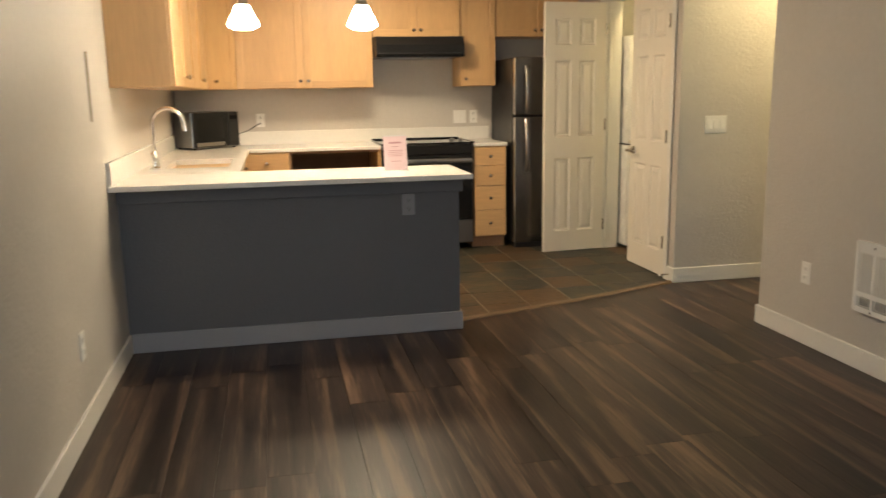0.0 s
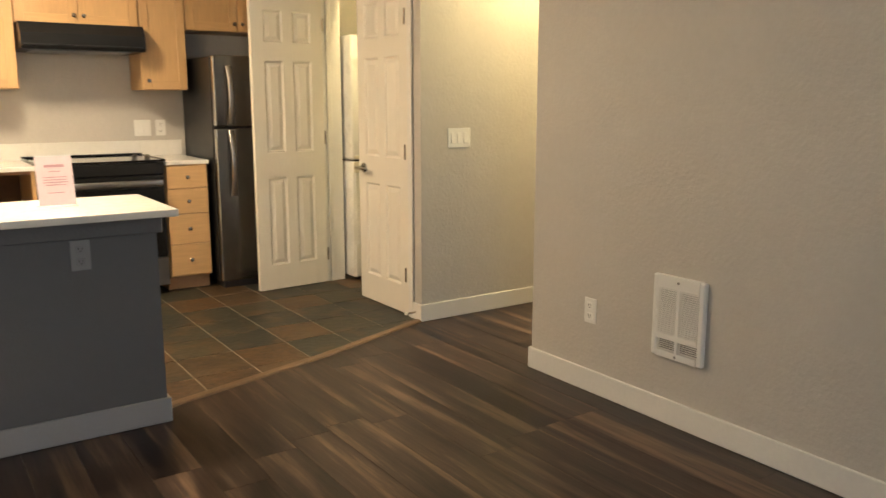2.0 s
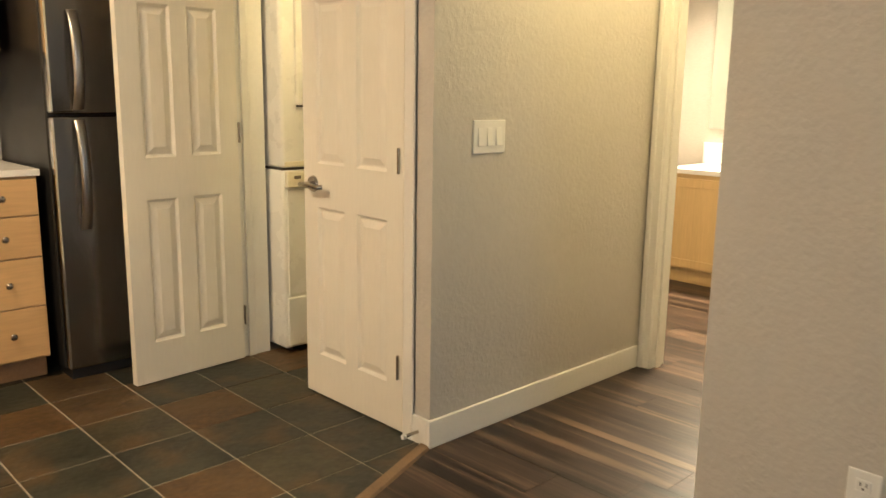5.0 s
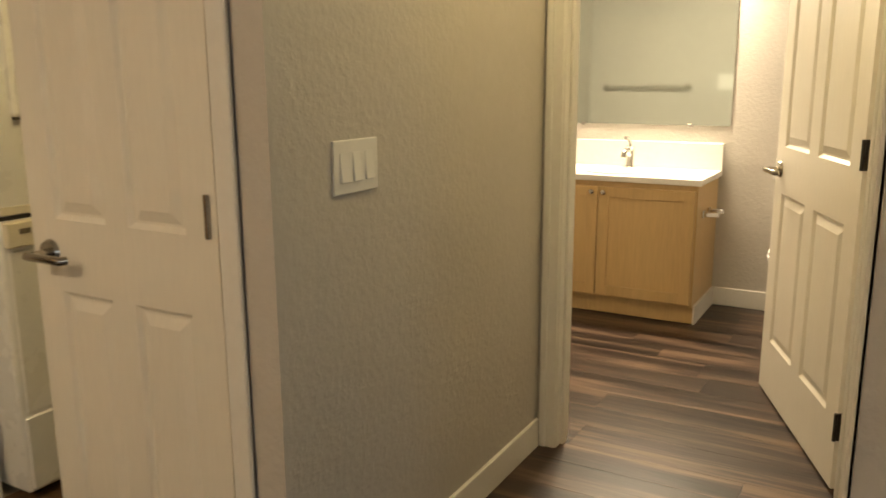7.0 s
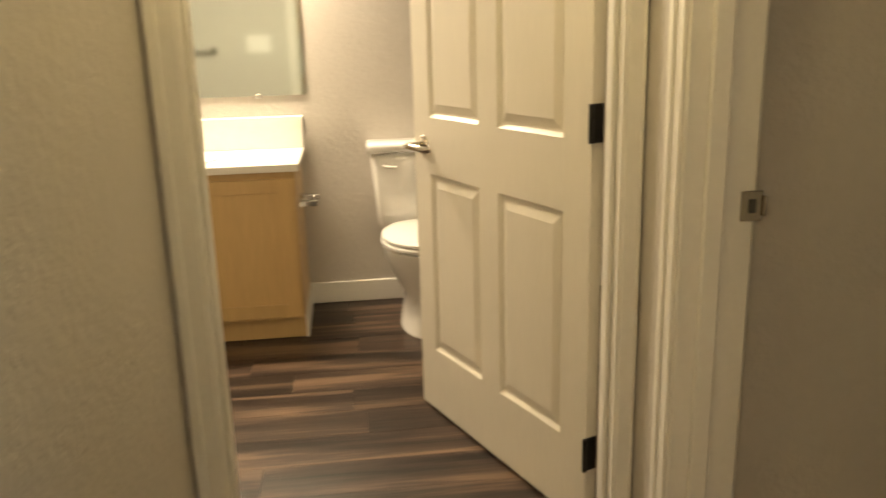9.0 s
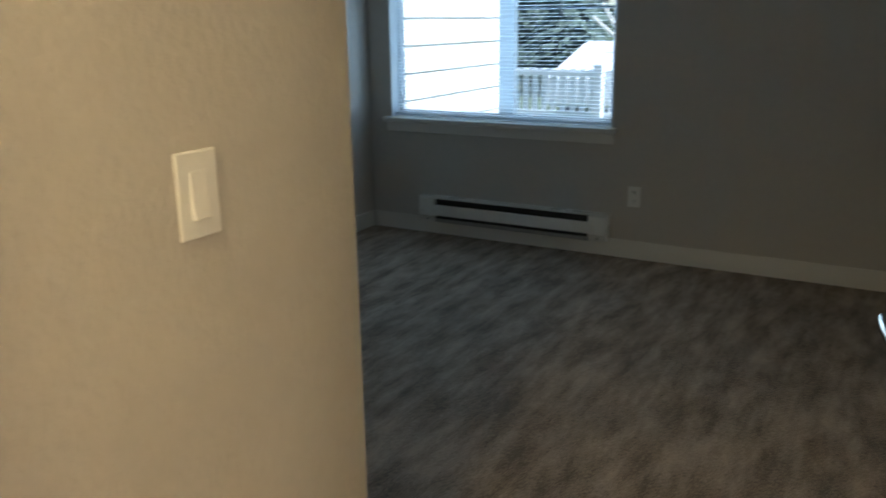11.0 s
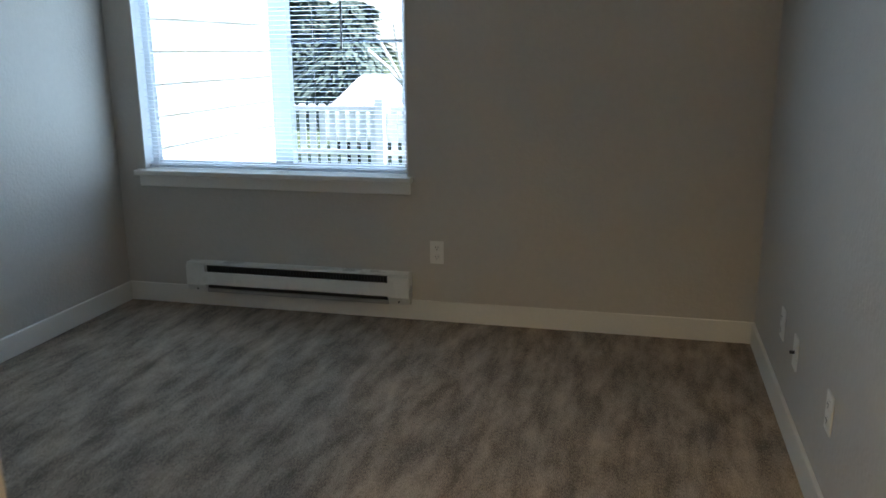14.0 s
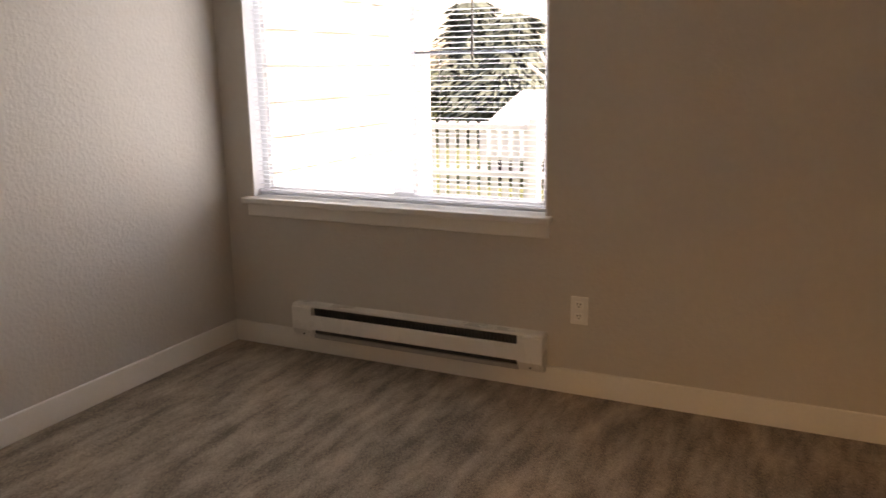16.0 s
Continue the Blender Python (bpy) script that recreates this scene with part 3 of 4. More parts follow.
cabinet("wall_cabinet", pose(-0.2, 6.817, 0, 0, 0, 90), 1.13, 0.306, UB, UT, [(0.004, 0.56, UB + 0.004, UT - g, 0.53, 1.452), (0.566, 1.126, UB + 0.004, UT - g, 0.60, 1.452)], "maple wall cabinet above the sink counter")
corner = thing("corner_cabinet", pose(0, 0, 0), "maple diagonal corner wall cabinet", "cabinet")
part("body", prism([(XW + 0.001, 7.95), (-0.2, 7.95), (0.028, 8.2), (0.028, YN - 0.001), (XW + 0.001, YN - 0.001)], UB, UT), M_MAPLE, corner)
cdo = shaker(corner, 0.012, 0.326, UB + 0.004, UT - g, m=pose(-0.2, 7.95, 0, 0, 0, 47.6))
kb = cyl((-0.13, 8.0, 1.452), (-0.112, 7.984, 1.452), 0.012, n=14)
part("knob", kb, M_NICKEL, cdo, "small satin nickel knob", True)

YF = 7.915
cabinet("base_cabinet", pose(1.957, YF, 0), 0.29, 0.612, 0.105, 0.885, [], "maple base cabinet with four drawers", [(0.005, 0.285, 0.725, 0.875), (0.005, 0.285, 0.55, 0.72), (0.005, 0.285, 0.34, 0.545), (0.005, 0.285, 0.115, 0.335)], True)
cabinet("base_cabinet", pose(0.06, YF, 0), 0.356, 0.612, 0.105, 0.885, [(0.006, 0.35, 0.115, 0.715, 0.32, 0.66)], "maple base cabinet with drawer over door", [(0.006, 0.35, 0.722, 0.875)], True)
cabinet("base_cabinet", pose(0.06, 6.0, 0, 0, 0, 90), 1.9, 0.56, 0.105, 0.88, [(0.1, 0.62, 0.115, 0.87, 0.59, 0.82), (0.63, 1.15, 0.115, 0.87, 0.66, 0.82), (1.16, 1.7, 0.115, 0.87, 1.2, 0.82)], "maple sink base cabinet along the wall", toe=True)
bay = thing("dishwasher_bay", pose(0.42, YF, 0), "empty dishwasher opening with bare wood sides", "appliance bay")
part("side_panel", box(0.0, 0.018, 0.0, 0.6, 0.004, 0.883), M_TOE, bay)
part("side_panel", box(0.726, 0.748, 0.0, 0.6, 0.004, 0.883), M_MAPLE, bay)
part("back_panel", box(0.018, 0.726, 0.585, 0.6, 0.004, 0.883), M_CAVITY, bay)
part("front_rail", box(0.018, 0.726, 0.0, 0.02, 0.865, 0.883), M_TOE, bay)

tops = bmesh.new()
add_box(tops, 0.10, 1.172, 7.893, YN, 0.886, 0.914, bevel=0.003)
add_box(tops, XW, 0.10, 7.02, YN, 0.886, 0.914, bevel=0.003)
add_box(tops, XW, -0.36, 6.0, 7.02, 0.886, 0.914)
add_box(tops, 0.02, 0.10, 6.0, 7.02, 0.886, 0.914)
add_box(tops, -0.36, 0.02, 6.0, 6.36, 0.886, 0.914)
wt = thing("countertop", pose(0, 0, 0), "white quartz worktop with low upstand", "countertop")
part("slab", tops, M_QUARTZ, wt)
part("backsplash", boxes([(XW, 1.953, YN - 0.02, YN, 0.9145, 1.03), (XW, XW + 0.02, 5.40, YN - 0.02, 0.9145, 1.03)], 0.002), M_QUARTZ, wt)
wt2 = thing("countertop", pose(0, 0, 0), "short white quartz worktop between range and refrigerator", "countertop")
part("slab", box(1.953, 2.258, 7.893, YN, 0.886, 0.914, bevel=0.003), M_QUARTZ, wt2)
part("backsplash", box(1.953, 2.258, YN - 0.02, YN, 0.9145, 1.03, bevel=0.002), M_QUARTZ, wt2)
sink = thing("sink", pose(0, 0, 0), "white undermount kitchen sink basin", "sink")
sb = boxes([(-0.37, 0.03, 6.35, 6.366, 0.72, 0.887), (-0.37, 0.03, 7.014, 7.03, 0.72, 0.887), (-0.376, -0.36, 6.366, 7.014, 0.72, 0.887), (0.02, 0.036, 6.366, 7.014, 0.72, 0.887), (-0.37, 0.03, 6.36, 7.02, 0.71, 0.722)])
part("basin", sb, M_WHITE, sink)
part("drain", cyl((-0.17, 6.69, 0.722), (-0.17, 6.69, 0.726), 0.045), M_CHROME, sink, smooth=True)

fa = thing("kitchen_faucet", pose(-0.405, 6.34, 0.914), "chrome gooseneck pull-down kitchen faucet", "faucet")
part("base", lathe([(0.0001, 0.0), (0.032, 0.0), (0.032, 0.01), (0.021, 0.018), (0.019, 0.10), (0.013, 0.108)], 22), M_CHROME, fa, smooth=True)
arc = [(0, 0, 0.10), (0, 0, 0.27)] + [(0.09 - 0.09 * math.cos(a), 0, 0.27 + 0.09 * math.sin(a)) for a in [i * math.pi / 12 for i in range(1, 11)]]
part("spout", tube(arc, 0.011), M_CHROME, fa, smooth=True)
part("spray_head", cyl((0.172, 0, 0.318), (0.192, 0, 0.225), 0.013, 0.019, 18), M_CHROME, fa, smooth=True)
part("lever", tube([(0, -0.018, 0.06), (0, -0.045, 0.07), (0, -0.09, 0.10)], 0.006), M_CHROME, fa, smooth=True)

# peninsula
pen = setting("wall_peninsula", box(XW, 1.295, 5.615, 5.76, -0.02, 0.87), M_PENIN, "dark grey half wall under the peninsula worktop", "half wall")
setting("trim_peninsula", boxes([(XW, 1.312, 5.585, 5.615, 0.80, 0.8835), (1.295, 1.312, 5.615, 5.78, 0.80, 0.8835)], 0.004), M_TRIM, "dark grey apron board under the worktop", "trim").data.materials[0] = M_PENIN
pt = thing("peninsula_countertop", pose(0, 0, 0), "white quartz peninsula worktop with overhang", "countertop")
part("slab", box(XW, 1.326, 5.392, 5.995, 0.886, 0.914, bevel=0.004, seg=2), M_QUARTZ, pt)
cabinet("peninsula_cabinet", pose(1.28, 5.93, 0, 0, 0, 180), 1.2, 0.165, 0.105, 0.88, [(0.01, 0.59, 0.115, 0.87, 0.55, 0.82), (0.6, 1.19, 0.115, 0.87, 0.64, 0.82)], "maple cabinet behind the peninsula half wall")


def plate(name, m, label, kind="outlet", gangs=1, material=None):
    """Wall plate in the local xz plane; its face looks along -y."""
    w, h = 0.072 + 0.046 * (gangs - 1), 0.117
    p = thing(name, m, label, "wall plate")
    part("cover", box(-w / 2, w / 2, -0.006, 0, -h / 2, h / 2, bevel=0.003, seg=2), material or M_PLATE, p)
    for i in range(gangs):
        cx = (i - (gangs - 1) / 2) * 0.046
        if kind == "outlet":
            for dz in (-0.024, 0.024):
                f = part("socket", box(cx - 0.017, cx + 0.017, -0.0085, -0.005, dz - 0.0145, dz + 0.0145, bevel=0.003), material or M_PLATE, p)
                part("slots", boxes([(cx - 0.008, cx - 0.005, -0.0092, -0.008, dz - 0.001, dz + 0.008), (cx + 0.005, cx + 0.008, -0.0092, -0.008, dz - 0.001, dz + 0.008), (cx - 0.0025, cx + 0.0025, -0.0092, -0.008, dz - 0.010, dz - 0.005)]), M_SLOT, f)
        elif kind == "switch":
            r = box(cx - 0.0155, cx + 0.0155, -0.0125, -0.005, -0.033, 0.033, bevel=0.002)
            for v in r.verts:
                if v.co.z > 0 and v.co.y < -0.006:
                    v.co.y += 0.006
            part("rocker", r, material or M_PLATE, p)
        elif kind == "coax":
            part("connector", cyl((cx, -0.022, 0), (cx, -0.005, 0), 0.006, n=12), M_BLACKM, p, smooth=True)
    return p


SOUTH, WEST, EAST = 0, -90, 90
plate("light_switch", pose(3.27, YH1, 1.097, 0, 0, SOUTH), "white triple rocker switch plate", "switch", 3)
plate("light_switch", pose(4.177, 4.737, 1.10, 0, 0, WEST), "white single rocker switch plate", "switch", 1)
plate("outlet", pose(XH, 4.893, 0.38, 0, 0, WEST), "white duplex outlet low on the wall")
plate("outlet", pose(XW, 4.60, 0.36, 0, 0, EAST), "white duplex outlet on the side wall")
plate("outlet", pose(1.008, 5.615, 0.735), "grey duplex outlet on the peninsula wall", material=M_GREYP)
plate("outlet", pose(0.20, YN, 1.125), "white duplex outlet above the counter")
plate("light_switch", pose(1.985, YN, 1.12), "white double switch plate above the counter", "switch", 2)
plate("outlet", pose(2.115, YN, 1.12), "white duplex outlet above the counter")
plate("outlet", pose(4.632, YW, 0.358, 0, 0, 180), "white duplex outlet beside the baseboard heater")
plate("outlet", pose(XB, 1.835, 0.335, 0, 0, EAST), "white duplex outlet near the room corner")
plate("coax_outlet", pose(XB, 2.11, 0.325, 0, 0, EAST), "white coax wall plate with black connector", "coax")
plate("outlet", pose(XB, 2.635, 0.345, 0, 0, EAST), "white duplex outlet low on the wall")
plate("light_switch", pose(4.445, 6.51, 1.25, 0, 0, EAST), "white triple switch plate inside the bathroom", "switch", 3)
bp = thing("breaker_panel", pose(XW, 5.05, 1.39), "flush breaker panel door painted like the wall", "electrical panel")
part("cover", box(0, 0.001, -0.15, 0.12, -0.16, 0.16), M_WALL, bp)
part("edge_lip", box(0.0, 0.011, 0.12, 0.127, -0.155, 0.155), M_NICKEL, bp, "grey metal edge")

# range
rg = thing("range", pose(1.177, 7.88, 0), "black and stainless slide-in electric range", "stove")
RW = 0.77
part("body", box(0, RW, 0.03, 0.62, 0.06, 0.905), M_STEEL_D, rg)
part("cooktop", box(-0.004, RW + 0.004, 0.0, 0.627, 0.9155, 0.928, bevel=0.003), M_GLASSB, rg, "black glass cooktop")
part("cooktop_rim", boxes([(-0.012, RW + 0.012, 0.612, 0.628, 0.918, 0.94), (-0.012, -0.004, 0.0, 0.64, 0.916, 0.932), (RW + 0.004, RW + 0.012, 0.0, 0.64, 0.916, 0.932)]), M_BLACK, rg)
part("control_panel", box(0, RW, -0.012, 0.03, 0.83, 0.912, bevel=0.006), M_BLACK, rg)
od = part("oven_door", box(0.005, RW - 0.005, -0.01, 0.028, 0.27, 0.825, bevel=0.005), M_GLASSB, rg)
part("door_trim", box(0.005, RW - 0.005, -0.014, 0.0, 0.735, 0.825, bevel=0.004), M_BLACK, od)
hb = box(0.02, RW - 0.02, -0.066, -0.046, 0.758, 0.80, bevel=0.009, seg=3)
add_cyl(hb, (0.09, -0.055, 0.775), (0.09, -0.012, 0.775), 0.008, n=10)
add_cyl(hb, (RW - 0.09, -0.055, 0.775), (RW - 0.09, -0.012, 0.775), 0.008, n=10)
part("handle", hb, M_STEEL, od, "stainless bar handle", True)
part("drawer", box(0.005, RW - 0.005, -0.008, 0.028, 0.07, 0.262, bevel=0.004), M_STEEL, rg)
for kx in (0.60, 0.68):
    part("knob", cyl((kx, 0.06, 0.928), (kx, 0.05, 0.958), 0.021, 0.017, 20), M_STEEL, rg, "stainless control knob", True)

hd = thing("range_hood", pose(1.17, 8.03, 1.635), "black under-cabinet range hood", "range hood")
hp = bmesh.new()
prof = [(0.5, 0.0), (0.012, 0.0), (0.0, 0.02), (0.0, 0.10), (0.05, 0.168), (0.5, 0.168)]
lo = [hp.verts.new((0, y, z)) for y, z in prof]
hi = [hp.verts.new((0.75, y, z)) for y, z in prof]
hp.faces.new(lo)
hp.faces.new(hi[::-1])
for i in range(6):
    hp.faces.new((lo[i], lo[(i + 1) % 6], hi[(i + 1) % 6], hi[i]))
part("shell", hp, M_BLACK, hd)
part("trim_line", box(0.02, 0.73, -0.004, 0.0, 0.028, 0.034), M_STEEL_D, hd)
part("filter", box(0.08, 0.67, 0.08, 0.42, -0.006, 0.0), M_STEEL, hd)

# refrigerator
fr = thing("refrigerator", pose(2.285, 7.80, 0), "dark stainless top-freezer refrigerator", "refrigerator")
FW = 0.685
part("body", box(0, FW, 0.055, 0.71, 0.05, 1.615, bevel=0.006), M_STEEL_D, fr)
part("base_grille", box(0.02, FW - 0.02, 0.03, 0.2, 0.006, 0.05), M_BLACKM, fr)
for a, b, h0, h1 in ((0.055, 1.13, 0.66, 1.115), (1.14, 1.62, 1.155, 1.55)):
    dr = part("door", box(0.002, FW - 0.002, 0.0, 0.052, a, b, bevel=0.012, seg=3), M_FRIDGE, fr, "stainless door", True)
    part("gasket", box(0.008, FW - 0.008, 0.051, 0.056, a + 0.01, b - 0.01), M_BLACKM, dr)
    hm = bmesh.new()
    rings = []
    for i in range(17):
        u = i / 16
        z, bow = h0 + (h1 - h0) * u, -0.012 - 0.045 * math.sin(math.pi * u) ** 0.6
        rings.append([hm.verts.new((0.105 + 0.022 * math.cos(q), bow + 0.011 * math.sin(q), z)) for q in [j * math.pi / 6 for j in range(12)]])
    for p, q in zip(rings, rings[1:]):
        for j in range(12):
            hm.faces.new((p[j], p[(j + 1) % 12], q[(j + 1) % 12], q[j]))
    hm.faces.new(rings[0])
    hm.faces.new(rings[-1][::-1])
    part("handle", hm, M_STEEL, dr, "broad bowed stainless handle", True)
    # chrome strip added so that the door's left edge looks bright
    part("edge_strip", box(0.0, 0.012, -0.003, 0.02, a + 0.008, b - 0.008, bevel=0.002), M_CHROME, dr, "narrow chrome strip along the door edge")

# microwave
MWP = pose(-0.33, 8.0, 0.9145, 0, 0, 40) @ Matrix.Diagonal((1.15, 0.92, 1, 1))
mw = thing("microwave", MWP, "stainless countertop microwave with black window", "microwave")
part("case", box(0, 0.40, 0.012, 0.29, 0.012, 0.30, bevel=0.006), M_STEEL, mw)
dd = part("door", box(0.004, 0.30, -0.004, 0.012, 0.018, 0.294, bevel=0.004), M_BLACK, mw)
part("window", box(0.03, 0.265, -0.006, -0.003, 0.06, 0.255, bevel=0.001), M_GLASSB, dd)
part("lower_trim", box(0.03, 0.265, -0.007, -0.003, 0.025, 0.055), M_STEEL, dd)
cp = part("control_panel", box(0.304, 0.396, -0.004, 0.012, 0.018, 0.294, bevel=0.003), M_STEEL_D, mw)
part("display", box(0.318, 0.384, -0.006, -0.003, 0.235, 0.27), M_GLASSB, cp)
part("keypad", box(0.318, 0.384, -0.006, -0.003, 0.06, 0.21), M_BLACKM, cp)
for x, y in ((0.03, 0.04), (0.37, 0.04), (0.03, 0.26), (0.37, 0.26)):
    part("foot", cyl((x, y, 0), (x, y, 0.013), 0.012, n=12), M_BLACKM, mw)
part("power_cord", tube([MWP.inverted() @ Vector(p) for p in ((0.0, 8.36, 1.02), (0.05, 8.42, 1.03), (0.11, 8.46, 1.05), (0.17, 8.49, 1.09), (0.20, 8.522, 1.10))], 0.004, 8), M_BLACKM, mw)

# sign on the peninsula
sg = thing("tabletop_sign", pose(0.965, 5.74, 0.914, 0, 0, 4), "pink printed card in a clear acrylic stand", "sign")
part("base", box(-0.068, 0.068, -0.035, 0.035, 0, 0.003), M_ACRYL, sg)
card = box(-0.066, 0.066, -0.002, 0.002, 0.0, 0.19)
bmesh.ops.rotate(card, verts=card.verts, cent=(0, 0, 0), matrix=Matrix.Rotation(radians(-8), 3, "X"))
part("card", card, M_PINK, sg, "pink card with rose print")
ink = bmesh.new()
for z, w in ((0.15, 0.036), (0.132, 0.02), (0.11, 0.042), (0.10, 0.04), (0.09, 0.044), (0.08, 0.036), (0.05, 0.03)):
    add_box(ink, -w, w, -0.0035, -0.002, z, z + (0.010 if z > 0.14 else 0.003))
bmesh.ops.rotate(ink, verts=ink.verts, cent=(0, 0, 0), matrix=Matrix.Rotation(radians(-8), 3, "X"))
part("print", ink, M_INK, sg)
top = box(-0.066, 0.066, -0.003, 0.003, 0.19, 0.196)
bmesh.ops.rotate(top, verts=top.verts, cent=(0, 0, 0), matrix=Matrix.Rotation(radians(-8), 3, "X"))
part("holder_edge", top, M_ACRYL, sg)


def pendant(m):
    p = thing("pendant_lamp", m, "small frosted glass pendant lamp, lit", "lamp")
    part("shade", lathe([(0.030, 0.125), (0.034, 0.122), (0.076, 0.036), (0.082, 0.024), (0.078, 0.018), (0.045, 0.0)], 8), M_SHADE, p, "glowing frosted faceted glass")
    part("cap", lathe([(0.0001, 0.175), (0.012, 0.172), (0.030, 0.135), (0.031, 0.122), (0.0001, 0.12)], 20), M_NICKEL, p, smooth=True)
    part("cord", cyl((0, 0, 0.17), (0, 0, H - 1.673 - 0.02), 0.003, n=8), M_BLACKM, p)
    part("canopy", cyl((0, 0, H - 1.673 - 0.025), (0, 0, H - 1.673), 0.06, n=24), M_NICKEL, p, smooth=True)
    return tagged(p, group="pendants over the peninsula")


pa = pendant(pose(0.177, 5.65, 1.673))
copy_thing(pa, pose(0.79, 5.65, 1.673))


def dome(m, label, r=0.15):
    p = thing("ceiling_light", m, label, "ceiling light")
    part("base", cyl((0, 0, -0.025), (0, 0, 0), r + 0.012, n=32), M_NICKEL, p, smooth=True)
    part("diffuser", lathe([(r, -0.024), (r * 0.95, -0.05), (r * 0.7, -0.08), (r * 0.35, -0.098), (0.0001, -0.10)], 32), M_DOME, p, "glowing opal glass bowl", True)


dome(pose(3.86, 5.8, H), "lit opal glass ceiling light in the hall")
dome(pose(3.24, 6.8, H), "small lit opal light in the laundry closet", 0.09)
dome(pose(1.0, 7.1, H), "lit opal glass ceiling light in the kitchen", 0.19)

# laundry
wd = thing("washer_dryer", pose(3.18, 7.515, 0), "white stacked washer and dryer in the closet", "washer dryer")
part("washer_body", box(0, 0.61, 0, 0.66, 0.03, 0.886, bevel=0.014, seg=3), M_WHITE, wd, smooth=True)
dy = part("dryer_body", box(0, 0.61, 0, 0.66, 0.894, 1.775, bevel=0.02, seg=3), M_WHITE, wd, smooth=True)
part("seam", box(0.008, 0.602, 0.008, 0.652, 0.884, 0.896), M_SLOT, wd)
cpn = part("control_panel", box(0.012, 0.598, -0.022, 0.004, 0.805, 0.882, bevel=0.005), M_ALMOND, wd)
part("badge", box(0.05, 0.085, -0.024, -0.021, 0.845, 0.86), M_NICKEL, cpn)
for kx in (0.22, 0.34, 0.46):
    part("dial", cyl((kx, -0.02, 0.843), (kx, -0.04, 0.843), 0.022, 0.018, 18), M_PLATE, cpn, smooth=True)
part("washer_panel", box(0.02, 0.59, -0.006, 0.002, 0.29, 0.795, bevel=0.004), M_WHITE, wd)
part("kick_panel", box(0.012, 0.598, -0.012, 0.002, 0.045, 0.28, bevel=0.004), M_WHITE, wd)
ddo = part("dryer_door", box(0.075, 0.535, -0.018, 0.002, 1.18, 1.70, bevel=0.009, seg=2), M_WHITE, dy)
part("door_grip", box(0.08, 0.53, -0.014, -0.003, 1.172, 1.181), M_SLOT, ddo)
part("dryer_lip", box(0.012, 0.598, -0.008, 0.002, 0.90, 0.925, bevel=0.003), M_ALMOND, dy)
for x in (0.06, 0.55):
    for y in (0.06, 0.6):
        part("foot", cyl((x, y, 0.003), (x, y, 0.032), 0.02, n=12), M_BLACKM, wd)

# wall heater
wh = thing("wall_heater", pose(XH, 4.39, 0.455, 0, 0, -90), "white recessed electric wall heater with louvred grille", "heater")
for x0, x1 in ((-0.128, -0.100), (0.100, 0.128)):
    part("side_frame", box(x0, x1, -0.026, 0, -0.17, 0.17, bevel=0.006), M_PLATE, wh)
part("face", boxes([(-0.101, 0.101, -0.0255, 0, 0.118, 0.1695), (-0.101, 0.101, -0.0255, 0, -0.1695, -0.143), (-0.101, 0.101, -0.0255, 0, -0.094, -0.070), (-0.007, 0.007, -0.0253, 0, -0.143, 0.118)]), M_PLATE, wh)
# black sheet put in as the shade between and behind the louvres
part("backing", box(-0.101, 0.101, -0.004, -0.001, -0.143, 0.118), M_BLACKM, wh)
sl = to_mesh("louvre", box(0, 0.095, -0.0252, -0.016, -0.0025, 0.0025), M_PLATE)
for i in range(22):
    for x in (-0.101, 0.006):
        o = new("louvre", sl)
        o.parent = wh
        o.location = (x, 0, -0.066 + i * 0.00855)
for i in range(5):
    for x in (-0.101, 0.006):
        o = new("louvre", sl)
        o.parent = wh
        o.location = (x, 0, -0.135 + i * 0.0085)
        o.scale = (1, 1, 0.36)
for z in (0.148, -0.157):
    part("screw", cyl((0, -0.0285, z), (0, -0.024, z), 0.0055, n=12), M_STEEL, wh)

# ---- bathroom ----
vn = cabinet("vanity_cabinet", pose(6.0, 7.2, 0, 0, 0, -90), 1.045, 0.509, 0.10, 0.742, [(0.01, 0.52, 0.115, 0.715, 0.49, 0.685), (0.525, 1.035, 0.115, 0.715, 0.555, 0.685)], "maple bathroom vanity with two framed doors", toe=True, wood=M_MAPLE_V, kick=0.035)
part("side_skirting", box(1.0455, 1.057, 0.03, 0.505, 0.002, BB), M_TRIM, vn, "white skirting on the vanity side")
vt = thing("bathroom_countertop", pose(0, 0, 0), "white vanity counter with backsplash", "countertop")
part("slab", box(5.972, 6.51, 6.135, 7.22, 0.744, 0.776, bevel=0.004, seg=2), M_QUARTZ, vt)
part("backsplash", box(6.49, 6.51, 6.135, 7.22, 0.7765, 0.925, bevel=0.003), M_QUARTZ, vt)
part("basin_rim", lathe([(0.17, 0.0), (0.175, 0.004), (0.165, 0.004), (0.15, 0.001)], 32, (6.22, 6.66, 0.776)), M_CERAMIC, vt, smooth=True)
vf = thing("bathroom_faucet", pose(6.42, 6.64, 0.776), "chrome single-lever basin faucet", "faucet")
part("body", lathe([(0.0001, 0.0), (0.028, 0.0), (0.028, 0.006), (0.022, 0.014), (0.021, 0.11), (0.024, 0.122), (0.0001, 0.13)], 20), M_CHROME, vf, smooth=True)
part("spout", tube([(-0.01, 0, 0.07), (-0.05, 0, 0.10), (-0.09, 0, 0.105), (-0.125, 0, 0.09), (-0.135, 0, 0.065)], 0.014), M_CHROME, vf, smooth=True)
part("lever", tube([(0.005, 0, 0.125), (-0.02, 0, 0.155), (-0.06, 0, 0.172), (-0.10, 0, 0.176)], 0.0105), M_CHROME, vf, smooth=True)
